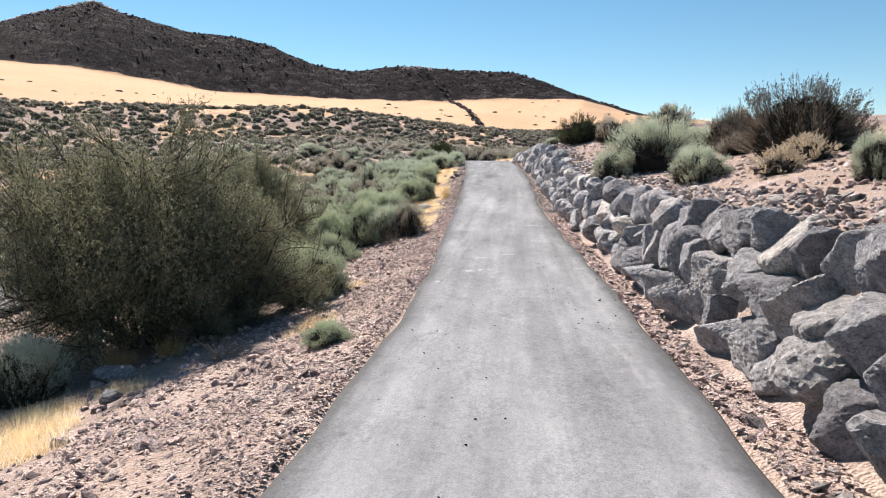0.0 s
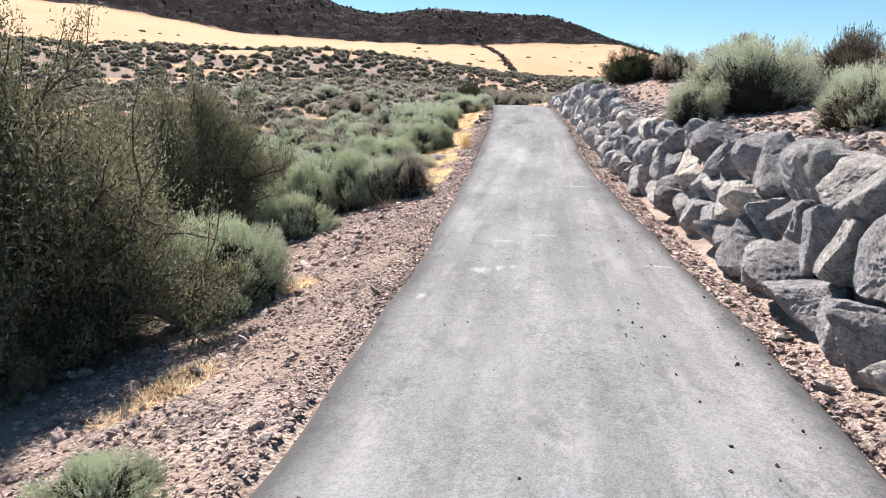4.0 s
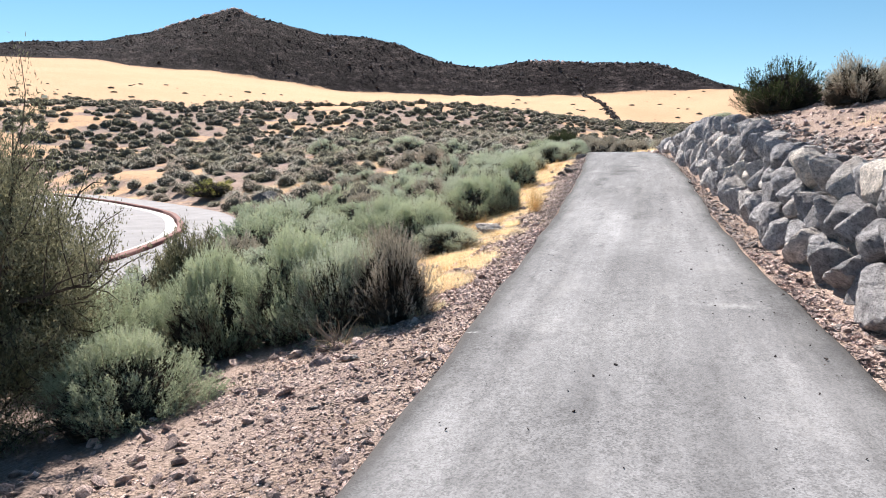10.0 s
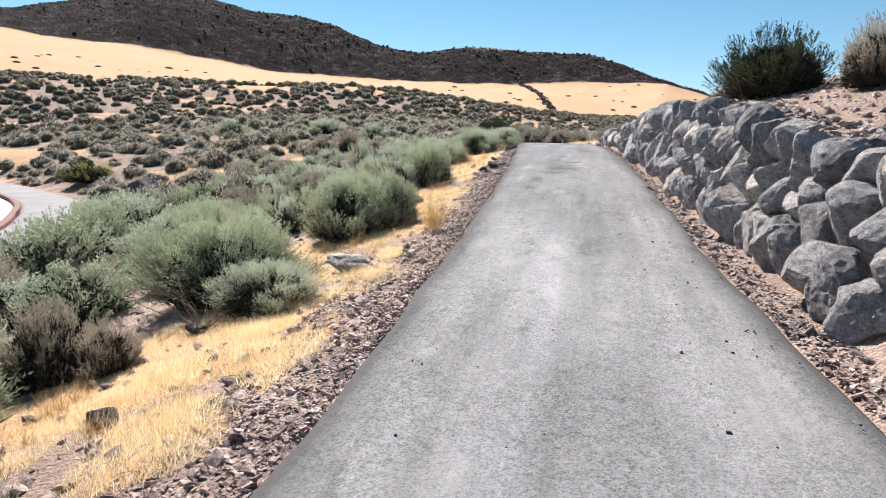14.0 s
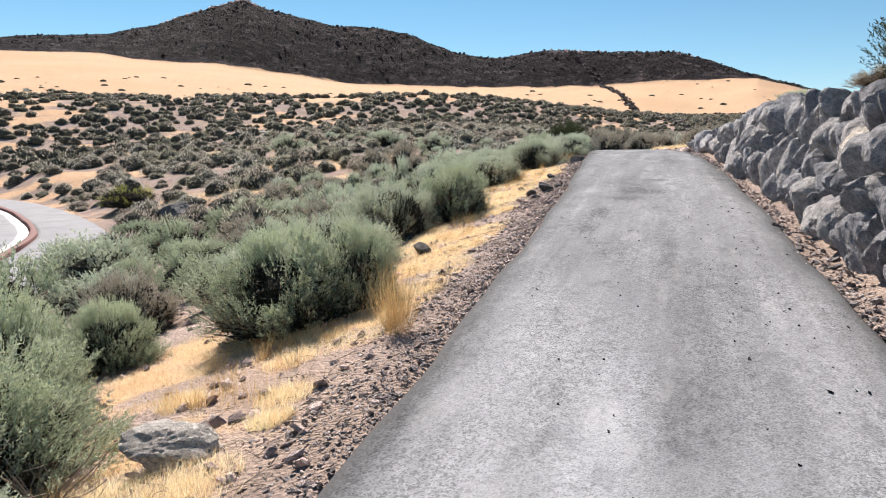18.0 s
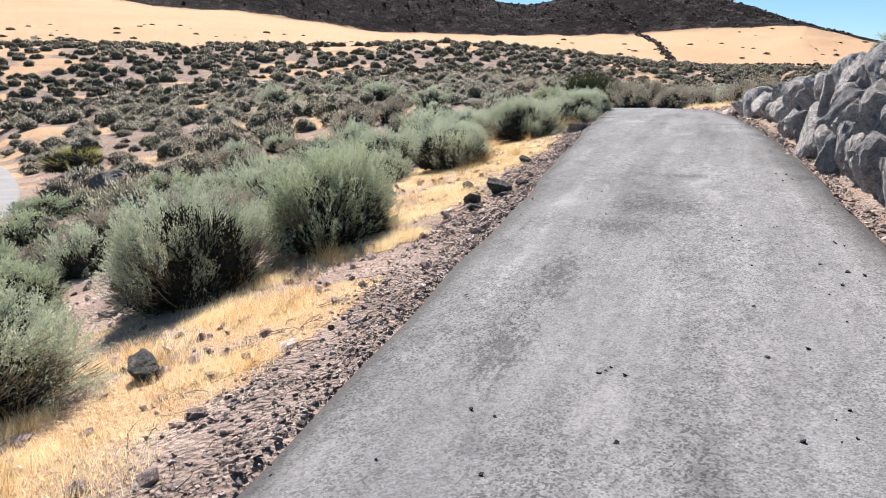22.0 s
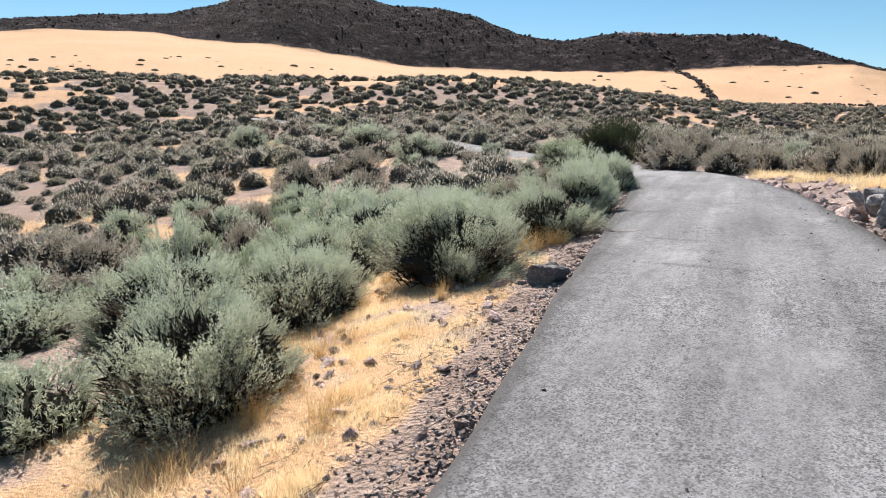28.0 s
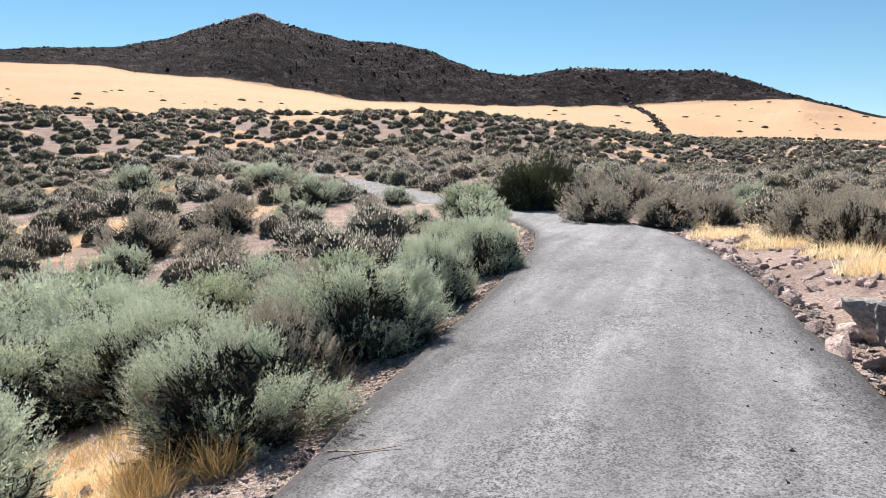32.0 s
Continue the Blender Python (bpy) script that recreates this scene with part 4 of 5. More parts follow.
bush("sagebrush", 4.1, 20.0, 1.25, 1.45)
bush("sagebrush", 3.05, 19.6, 0.5, 0.85)
bush("grey_brush", 6.4, 20.3, 0.45, 0.65)
bush("rabbitbrush", -4.5, 18.3, 0.75, 0.85)
bush("grey_brush", -2.68, 20.5, 0.52, 1.12)
bush("sagebrush", -3.35, 20.6, 0.58, 1.15)
bush("rabbitbrush", -4.0, 20.8, 0.75, 1.3)
bush("rabbitbrush", -5.1, 20.6, 0.75, 1.3)
bush("rabbitbrush", -4.45, 26.4, 1.0, 1.05)
bush("rabbitbrush", -5.5, 27.7, 0.78, 1.1)
bush("rabbitbrush", -5.75, 29.2, 0.55, 0.7)
bush("rabbitbrush", -4.0, 29.85, 0.95, 1.02)
bush("rabbitbrush", -3.5, 30.3, 0.62, 0.95)
bush("sagebrush", -4.8, 32.4, 0.85, 1.02)
bush("sagebrush", -4.9, 34.9, 0.78, 1.2)
bush("rabbitbrush", -4.3, 36.5, 0.85, 1.12)
bush("sagebrush", -5.2, 38.4, 0.85, 1.1)
bush("sagebrush", -4.85, 42.2, 0.85, 0.95)
bush("sagebrush", -4.38, 45.9, 0.92, 1.05)
bush("sagebrush", -5.5, 48.9, 0.85, 0.95)
bush("sagebrush", -3.95, 49.75, 0.85, 1.02)
bush("grey_brush", -4.1, 48.6, 0.5, 0.85)
bush("sagebrush", -4.0, 51.7, 0.55, 0.95)
bush("sagebrush", -5.0, 55.2, 0.85, 1.0)
bush("sagebrush", -6.1, 59.8, 1.0, 1.2)
bush("juniper_bush", 3.35, 33.9, 1.15, 1.35)
bush("grey_brush", 4.5, 31.5, 0.85, 1.15)
bush("grey_brush", 7.1, 32.9, 1.1, 1.15)
bush("grey_brush", 5.3, 28.6, 0.7, 0.8)
bush("rabbitbrush", -1.70, 8.04, 0.31, 0.29)
bush("sagebrush", -5.85, 8.36, 0.63, 0.89)
bush("sagebrush", -4.10, 15.36, 0.47, 0.88)
bush("rabbitbrush", -5.01, 15.69, 0.85, 1.0)
bush("rabbitbrush", -6.41, 19.82, 0.66, 1.26)
bush("rabbitbrush", -6.25, 20.92, 0.55, 0.95)
bush("grey_brush", -4.28, 23.93, 0.29, 0.53)
bush("grey_brush", -4.87, 23.94, 0.47, 0.84)
bush("sagebrush", -3.44, 25.46, 0.64, 0.54)
bush("grey_brush", -7.42, 27.76, 0.27, 0.56)
bush("rabbitbrush", -10.13, 29.97, 1.26, 1.29)
bush("grey_brush", -6.67, 30.43, 0.68, 0.97)
bush("rabbitbrush", -11.16, 32.43, 1.08, 1.38)
bush("sagebrush", -12.13, 35.64, 1.25, 1.28)
bush("rabbitbrush", -14.83, 37.50, 0.99, 1.09)
bush("rabbitbrush", -13.39, 39.89, 1.17, 1.11)
bush("grey_brush", 4.0, 40.2, 0.8, 0.5)
bush("sagebrush", -7.66, 42.47, 0.61, 0.46)
bush("sagebrush", -7.25, 44.41, 1.18, 1.08)
bush("sagebrush", -5.63, 44.57, 0.85, 0.83)
bush("sagebrush", -11.53, 45.65, 1.00, 1.12)
bush("rabbitbrush", -14.79, 45.71, 1.29, 1.22)
bush("rabbitbrush", -20.6, 46.4, 1.1, 0.8)
bush("sagebrush", -6.6, 48.2, 1.2, 1.1)
bush("sagebrush", -6.5, 46.4, 1.0, 0.95)
bush("sagebrush", -7.3, 50.2, 1.1, 1.15)
bush("rabbitbrush", -16.45, 46.56, 1.13, 1.02)
bush("sagebrush", -9.41, 46.89, 0.62, 1.51)
bush("sagebrush", -3.83, 47.71, 0.69, 0.83)
bush("grey_brush", -14.19, 49.02, 1.35, 1.45)
bush("grey_brush", -10.66, 49.92, 0.60, 1.04)
bush("grey_brush", -16.29, 49.99, 1.84, 1.65)
bush("sagebrush", -8.92, 50.73, 1.17, 1.43)
bush("grey_brush", -5.30, 51.10, 0.55, 0.93)
bush("sagebrush", -18.33, 53.87, 0.91, 0.93)
bush("sagebrush", -14.62, 53.91, 0.97, 1.07)
bush("sagebrush", -4.11, 54.15, 0.71, 0.94)
bush("sagebrush", -17.94, 56.19, 0.77, 0.79)
bush("grey_brush", 1.29, 57.02, 0.77, 0.99)
bush("sagebrush", -14.84, 57.16, 0.73, 0.84)
bush("sagebrush", -14.96, 58.07, 0.85, 0.86)
bush("grey_brush", 0.80, 59.07, 0.88, 1.08)
bush("grey_brush", -13.55, 59.58, 0.94, 0.96)
bush("grey_brush", -16.20, 59.91, 1.12, 1.58)
bush("grey_brush", -1.98, 62.98, 0.96, 0.98)
bush("grey_brush", -15.69, 63.33, 1.02, 1.38)
bush("grey_brush", -3.83, 63.98, 1.17, 1.19)
bush("grey_brush", -0.89, 64.19, 0.87, 0.96)
bush("rabbitbrush", -7.79, 64.40, 1.24, 1.10)
bush("sagebrush", -14.16, 65.15, 0.93, 0.71)
bush("grey_brush", -1.86, 66.23, 0.98, 1.11)
bush("sagebrush", -15.25, 67.67, 1.18, 1.32)
bush("juniper_bush", -7.02, 68.41, 1.36, 1.79)
bush("grey_brush", -3.43, 69.22, 1.33, 1.48)
bush("grey_brush", -5.03, 69.46, 1.10, 1.50)
bush("sagebrush", 0.45, 71.55, 0.87, 0.88)
bush("juniper_bush", -7.33, 73.15, 1.38, 1.83)
bush("sagebrush", -29.63, 73.97, 1.46, 1.65)
bush("sagebrush", -21.70, 74.62, 1.72, 1.32)

bush("sagebrush", 6.60, 25.00, 0.80, 0.90)
bush("grey_brush", 8.60, 27.50, 1.10, 1.20)
bush("grey_brush", 6.00, 29.50, 0.80, 1.00)
bush("grey_brush", 9.50, 22.50, 1.10, 1.10)
bush("sagebrush", 7.20, 33.00, 1.00, 1.10)
bush("grey_brush", 5.40, 41.50, 0.90, 0.90)
bush("sagebrush", 2.60, 43.00, 0.55, 0.50)
bush("grey_brush", -12.04, 66.26, 0.60, 0.55)
bush("sagebrush", -8.72, 62.78, 0.70, 0.70)
bush("grey_brush", -7.05, 59.77, 0.55, 0.70)
bush("sagebrush", -11.61, 67.67, 0.70, 0.70)
bush("grey_brush", 3.40, 60.50, 0.90, 0.90)
bush("sagebrush", 4.60, 64.00, 1.00, 0.90)
bush("grey_brush", 2.60, 66.50, 0.90, 0.95)

for x, y, r, h in ((-0.3, 66.0, 0.8, 0.8), (0.6, 68.0, 0.9, 0.9), (1.9, 69.5, 0.9, 0.8), (3.4, 70.5, 1.0, 0.9), (-1.2, 69.0, 0.9, 0.9), (-2.6, 71.5, 1.0, 1.0), (-0.2, 72.5, 1.0, 0.9), (5.2, 68.0, 1.0, 0.8),
                   (2.4, 61.5, 0.8, 0.9), (1.6, 63.6, 0.8, 0.9), (3.6, 65.0, 0.9, 0.9), (5.4, 62.0, 0.9, 0.8), (-4.6, 74.5, 1.0, 0.9), (-2.0, 75.5, 1.0, 0.9), (1.6, 74.5, 1.0, 0.9), (4.2, 75.0, 1.0, 0.9)):
    bush("grey_brush" if (x * 7 + y) % 3 > 0.9 else "sagebrush", x, y, r * (0.65 + 0.35 * math.sin(x * 3 + y) ** 2), h * (0.5 + 0.4 * math.sin(x * 5 + y * 2) ** 2))

# brush filling the hollow between the slope and the lower road
rng = np.random.RandomState(77)
_spots = []
for _ in range(1500):
    x, y = rng.uniform(-17, -4.3), rng.uniform(11, 56)
    off = float(to_path(np.array([x]), np.array([y]))[0][0])
    away = float(to_kerb(np.array([x]), np.array([y]))[0])
    if off > -4.9 or away < 3.6 or any(math.hypot(x - a, y - b) < 1.4 for a, b in _spots):
        continue
    if any(math.hypot(x - o.location.x, y - o.location.y) < 0.8 * o.scale.x + 0.5 for o in scene.objects if o.get("category") in ("shrub", "tree")):
        continue
    _spots.append((x, y))
    if len(_spots) > 84:
        break
for x, y in _spots:
    kind = ("rabbitbrush", "rabbitbrush", "sagebrush", "grey_brush")[rng.randint(4)]
    plant(kind, LOW[kind][rng.randint(2)], x, y, rng.uniform(0.6, 1.15), rng.uniform(0.55, 0.95), "low spreading " + MATES[kind][1].split(" with")[0] + " in the hollow", "shrub", kind.replace("_", " ") + " bushes in the hollow")

# ---- far sagebrush, joined ----
NAMED = np.array([(o.location.x, o.location.y, o.scale.x) for o in scene.objects if o.get("category") in ("shrub", "tree")])


def bushes_at(rng, xs, ys, radii, n, blade, width, leaf, name, core=0.72, seg=7, high=5, low=1.0):
    """Many bushes in one mesh: a dense lumpy core and a coat of leaves each."""
    V, F, which, c = [], [], [], 0
    zs = land(xs, ys)
    for x, y, z, rad in zip(xs, ys, zs, radii):
        hgt = rad * rng.uniform(0.65, 1.15) * low
        d = unit(rng.normal(size=(n, 3)) + [0, 0, 0.45])
        d[:, 2] = np.abs(d[:, 2])
        ph = rng.uniform(0, 6.28, 3)
        lump = 1 + 0.16 * np.sin(4 * np.arctan2(d[:, 1], d[:, 0]) + ph[0]) * (1 - d[:, 2]) + 0.14 * np.sin(7 * d[:, 0] + ph[1]) * np.sin(6 * d[:, 1] + ph[2])
        p = d * [rad, rad, hgt] * (rng.uniform(0.72, 1.0, n) * lump)[:, None]
        way = unit(d + [0, 0, 0.7] + rng.normal(size=(n, 3)) * 0.35) * (blade * rad * rng.uniform(0.6, 1.5, n))[:, None]
        v, f = spikes(p - way * 0.4, way, width * rad * rng.uniform(0.7, 1.4, n), rng)
        # lumpy overhanging core, its dark colour standing in for shade below the leaves
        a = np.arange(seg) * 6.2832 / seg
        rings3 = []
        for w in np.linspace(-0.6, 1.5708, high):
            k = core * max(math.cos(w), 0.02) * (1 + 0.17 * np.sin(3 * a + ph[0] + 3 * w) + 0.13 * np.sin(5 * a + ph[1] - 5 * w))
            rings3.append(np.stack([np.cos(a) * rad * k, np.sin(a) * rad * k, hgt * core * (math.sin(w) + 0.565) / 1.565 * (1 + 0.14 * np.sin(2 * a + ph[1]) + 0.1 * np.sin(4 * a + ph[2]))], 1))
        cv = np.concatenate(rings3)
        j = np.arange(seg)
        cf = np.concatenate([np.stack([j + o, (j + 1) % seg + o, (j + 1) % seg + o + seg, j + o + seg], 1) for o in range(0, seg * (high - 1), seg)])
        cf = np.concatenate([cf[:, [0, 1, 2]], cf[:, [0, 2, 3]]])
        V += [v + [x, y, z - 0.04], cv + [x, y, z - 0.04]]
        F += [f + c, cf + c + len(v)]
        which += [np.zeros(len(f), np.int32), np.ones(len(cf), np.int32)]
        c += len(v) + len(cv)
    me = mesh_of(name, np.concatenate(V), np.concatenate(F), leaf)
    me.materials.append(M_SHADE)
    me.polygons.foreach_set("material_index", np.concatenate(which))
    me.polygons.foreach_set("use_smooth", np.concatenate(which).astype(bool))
    return me


def flats(seed, count, lo, hi, b0, b1, gap, clear):
    """Places on the flats, kept apart from one another, the path, the roads and the named bushes."""
    rng = np.random.RandomState(seed)
    got = np.zeros((0, 2))
    for _ in range(14):
        u = np.sqrt(rng.uniform(lo * lo, hi * hi, count))
        a = np.radians(rng.uniform(b0, b1, count))
        x, y = HILL_AT[0] - u * np.sin(a), HILL_AT[1] + u * np.cos(a)
        r, b = polar(x, y)
        k = to_kerb(x, y)
        ok = (r < rings(b)[0] * 0.99) & (np.abs(to_path(x, y)[0]) > np.where((y > 66) & (x < -6), 2.0, clear)) & ((k > 3.4) | (k < -9))
        ok &= rough(x, y, 5.5, 12) < 0.45 + rng.uniform(-0.3, 0.5, count)
        ok &= np.min(np.hypot(x[:, None] - NAMED[None, :, 0], y[:, None] - NAMED[None, :, 1]) - NAMED[None, :, 2], 1) > 0.3
        for q in np.stack([x, y], 1)[ok]:
            if len(got) >= count:
                break
            if not len(got) or np.min(np.abs(got - q).sum(1)) > gap * rng.uniform(0.7, 1.5):
                got = np.vstack([got, q])
    return rng, got[:, 0], got[:, 1]


for seed, leaf, name, words in ((301, M_FLAT, "grey_brush_field", "grey-brown low brush over the near flat"), (302, M_FLATGREY, "sagebrush_field", "rounded grey-green sagebrush over the near flat"), (303, M_FLATGREEN, "rabbitbrush_field", "dull green brush over the near flat")):
    rng, xs, ys = flats(seed, 400, 8, 62, -32, 118, 1.35, 4.6)
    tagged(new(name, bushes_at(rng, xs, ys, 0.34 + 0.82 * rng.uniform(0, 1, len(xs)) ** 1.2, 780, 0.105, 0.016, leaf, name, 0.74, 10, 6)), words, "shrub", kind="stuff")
for seed, leaf, name, words in ((311, M_FLAT, "far_grey_brush", "grey-brown brush spreading to the hills"), (312, M_FLATGREEN, "far_sagebrush", "grey-green sagebrush spreading to the hills"), (313, M_BITTER, "far_dark_brush", "dark green brush spreading to the hills")):
    rng, xs, ys = flats(seed, (2000, 1350, 700)[seed - 311], 58, 225, -26, 72, 1.4, 6)
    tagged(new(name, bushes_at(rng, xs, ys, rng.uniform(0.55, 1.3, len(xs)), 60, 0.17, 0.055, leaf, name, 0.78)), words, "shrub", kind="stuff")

# bushes dotted over the dry grass slope
rng = np.random.RandomState(320)
b = rng.uniform(-14, 58, 330)
r = rings(b)[0] * (1.005 + rng.uniform(0, 1, 330) ** 2.8 * 0.42)
xs, ys = HILL_AT[0] - r * np.sin(np.radians(b)), HILL_AT[1] + r * np.cos(np.radians(b))
tagged(new("slope_brush", bushes_at(rng, xs, ys, rng.uniform(0.4, 1.6, 330) * rng.uniform(0.5, 1.1, 330), 60, 0.18, 0.05, M_FLATGREEN, "slope_brush", 0.8, low=0.55)), "dark bushes dotted over the dry grass slope", "shrub", kind="stuff")

# ---- lava blocks on the hills, and the old stone line ----
rng = np.random.RandomState(330)
n = 8000
b = rng.uniform(-9, 62, n)
r2, r3 = rings(b)[1:]
r = r2 * 0.99 + (r3 + 6 - r2) * np.sqrt(rng.uniform(0, 1, n))
xs, ys = HILL_AT[0] - r * np.sin(np.radians(b)), HILL_AT[1] + r * np.cos(np.radians(b))
size = rng.uniform(0.15, 0.5, n) * (1 + 1.3 * (rng.uniform(0, 1, n) > 0.93))
tagged(new("lava_blocks", scatter_stones("lava_blocks", np.stack([xs, ys, land(xs, ys)], 1), size, M_LAVA, 331)), "dark lava blocks strewn over the hills", "rock", kind="stuff")


def bearing_line(pairs, count, jitter, seed):
    """Points along a line given by bearing and distance."""
    rng = np.random.RandomState(seed)
    p = np.array(pairs, float)
    xy = np.stack([HILL_AT[0] - p[:, 1] * np.sin(np.radians(p[:, 0])), HILL_AT[1] + p[:, 1] * np.cos(np.radians(p[:, 0]))], 1)
    s = np.r_[0, np.cumsum(np.hypot(*np.diff(xy, axis=0).T))]
    q = rng.uniform(0, s[-1], count)
    return np.interp(q, s, xy[:, 0]) + rng.normal(size=count) * jitter, np.interp(q, s, xy[:, 1]) + rng.normal(size=count) * jitter, rng


xs, ys, rng = bearing_line([(8.6, 338), (5.9, 302), (4.4, 262), (2.9, 212), (0.6, 170), (-2.4, 118)], 900, 0.55, 340)
tagged(new("stone_line", scatter_stones("stone_line", np.stack([xs, ys, land(xs, ys)], 1), rng.uniform(0.35, 0.85, len(xs)), M_LAVA, 341)), "long low line of dark piled stones up the hill", "stone wall", kind="stuff")
xs, ys, rng = bearing_line([(14, 190), (7, 205), (3, 212), (-3, 222), (-12, 228)], 420, 0.5, 342)
tagged(new("stone_row", scatter_stones("stone_row", np.stack([xs, ys, land(xs, ys)], 1), rng.uniform(0.25, 0.6, len(xs)), M_LAVA, 343)), "low row of dark stones along the foot of the slope", "stone wall", kind="stuff")

b = np.r_[rng.uniform(33.2, 41, 170), rng.uniform(7.4, 10.4, 50), rng.uniform(-3, 6, 20)]
r = rings(b)[2] - rng.uniform(0.5, 9, 240)
xs, ys = HILL_AT[0] - r * np.sin(np.radians(b)), HILL_AT[1] + r * np.cos(np.radians(b))
tagged(new("pale_outcrop", scatter_stones("pale_outcrop", np.stack([xs, ys, land(xs, ys)], 1), rng.uniform(0.3, 1.2, 240), M_CHIP, 345)), "pale weathered rocks along the hill's crest", "rock", kind="stuff")

# brush along the far bend of the path
rng = np.random.RandomState(78)
for k in range(19):
    i = 182 + 3 * k + rng.randint(0, 2)
    if k % 5 == 3 or i >= len(TRACK):
        continue
    side = HALF + rng.uniform(0.7, 1.6)
    x, y = TRACK[i, :2] - TRACK_SIDE[i] * side
    bush(("sagebrush", "grey_brush")[k % 2], float(x), float(y), rng.uniform(0.6, 0.95), rng.uniform(0.5, 0.8))


# ---- small signs at the foot of the slope ----
def box(name, size, at, material, parent):
    bm = bmesh.new()
    bmesh.ops.create_cube(bm, size=1.0)
    bmesh.ops.scale(bm, vec=size, verts=bm.verts)
    bmesh.ops.bevel(bm, geom=bm.edges[:], offset=min(size) * 0.15, segments=1, affect="EDGES")
    me = bpy.data.meshes.new(name)
    bm.to_mesh(me)
    bm.free()
    me.materials.append(material)
    return child(name, me, parent, Matrix.Translation(at))


_m = Mat("pale_sign_paint", 0.6, 0.4)
M_SIGN = _m.colour(_m.ramp(_m.noise(3, 4), (0.3, (0.48, 0.56, 0.50)), (0.7, (0.62, 0.68, 0.62)))).m
for x, y, words, panel, tall in ((-119.9, 127.5, "small dark brown board on a post", M_BARK, 0.9), (-123.0, 134.0, "small pale green sign on two posts", M_SIGN, 1.0)):
    sign = new("sign")
    sign.matrix_world = Matrix.Translation((x, y, land_at(x, y))) @ Matrix.Rotation(0.8, 4, "Z")
    tagged(sign, words, "sign")
    for q in ((-0.35, 0.35) if tall == 1.0 else (0.0,)):
        box("post", (0.1, 0.1, tall + 0.2), (q, 0, tall / 2 - 0.1), M_BARK, sign)
    box("board", (1.1, 0.06, 0.6), (0, -0.09, tall * 0.75), panel, sign)

# ---- dry grass ----
def grass(name, count, seed, region, ln, label, thin=0.0035):
    rng = np.random.RandomState(seed)
    x0, x1, y0, y1 = region
    x, y = rng.uniform(x0, x1, count * 6), rng.uniform(y0, y1, count * 6)
    ok = straw_amount(x, y) + rng.uniform(-0.22, 0.22, len(x)) > 0.55
    x, y = x[ok][:count], y[ok][:count]
    z = land(x, y)
    w = unit(rng.normal(size=(len(x), 3)) * [0.6, 0.6, 0.1] + [0.1, -0.05, 1]) * (rng.uniform(*ln, len(x)))[:, None]
    v, f = spikes(np.stack([x, y, z - 0.01], 1), w, thin * rng.uniform(0.5, 1.2, len(x)), rng)
    return tagged(new(name, mesh_of(name, v, f, M_STRAW)), label, "grass", kind="stuff")


grass("dry_grass", 330000, 351, (-7.0, -2.2, 20, 50), (0.015, 0.065), "golden dry cheatgrass along the path's edge", 0.0016)
grass("dry_grass", 9000, 352, (-3.6, -1.6, 8, 24), (0.05, 0.16), "small patches of golden dry grass on the shoulder")
grass("bank_grass", 16000, 353, (3, 14, 6, 48), (0.10, 0.35), "pale dry grass on the bank above the wall", 0.006)
grass("verge_grass", 14000, 354, (-1, 10, 52, 80), (0.10, 0.35), "pale dry grass beside the bend", 0.006)
grass("flat_grass", 60000, 355, (-26, -5.5, 36, 76), (0.04, 0.16), "pale dry grass between the bushes", 0.004)


def tuft(x, y, radius, height, seed, label):
    rng = np.random.RandomState(seed)
    n = 460
    a, u = rng.uniform(0, 6.28, n), np.sqrt(rng.uniform(0, 1, n)) * radius * 0.5
    base = np.stack([np.cos(a) * u, np.sin(a) * u, np.full(n, -0.02)], 1)
    w = unit(np.stack([np.cos(a) * u * 1.1, np.sin(a) * u * 1.1, np.full(n, height * 0.8)], 1) + rng.normal(size=(n, 3)) * 0.11) * (height * rng.uniform(0.3, 1.1, n))[:, None]
    v, f = blades(base, w, rng.uniform(0.0008, 0.002, n), rng, 0.03)
    ob = tagged(new("grass_tuft", mesh_of("grass_tuft", v, f, M_TUFT)), label, "grass")
    ob.location = (x, y, land_at(x, y))
    return ob


tuft(-2.40, 28.85, 0.2, 0.68, 361, "tall brown dry grass tuft at the path's edge")
tuft(-3.5, 30.2, 0.22, 0.5, 362, "dry straw-coloured grass tuft beside rabbitbrush")
tuft(-3.75, 46.85, 0.22, 0.4, 385, "tall golden dry grass tuft between sagebrush")
tuft(-3.5, 47.15, 0.16, 0.3, 386, "tall golden dry grass tuft beside the path")
tuft(-4.6, 27.0, 0.25, 0.4, 363, "dry straw-coloured grass tuft on the slope")
tuft(-5.3, 9.6, 0.3, 0.5, 364, "dry reddish grass tuft under the tree")
tuft(-4.6, 9.9, 0.3, 0.42, 365, "dry straw-coloured grass tuft under the tree")


def grass_patch(name, spots, seed, label, material=None, ln=(0.08, 0.3), thick=0.006):
    """Dry grass in clumps: (x, y, radius, blades) each."""
    rng = np.random.RandomState(seed)
    P, W = [], []
    for x, y, rad, n in spots:
        a, u = rng.uniform(0, 6.283, n), rad * rng.uniform(0, 1, n) ** 0.7
        px, py = x + np.cos(a) * u, y + np.sin(a) * u
        P.append(np.stack([px, py, land(px, py) - 0.01], 1))
        W.append(unit(rng.normal(size=(n, 3)) * [0.4, 0.4, 0.1] + [0.08, -0.04, 1]) * rng.uniform(*ln, n)[:, None])
    P, W = np.concatenate(P), np.concatenate(W)
    v, f = spikes(P, W, thick * rng.uniform(0.5, 1.2, len(P)), rng)
    return tagged(new(name, mesh_of(name, v, f, material or M_STRAW)), label, "grass", kind="stuff")


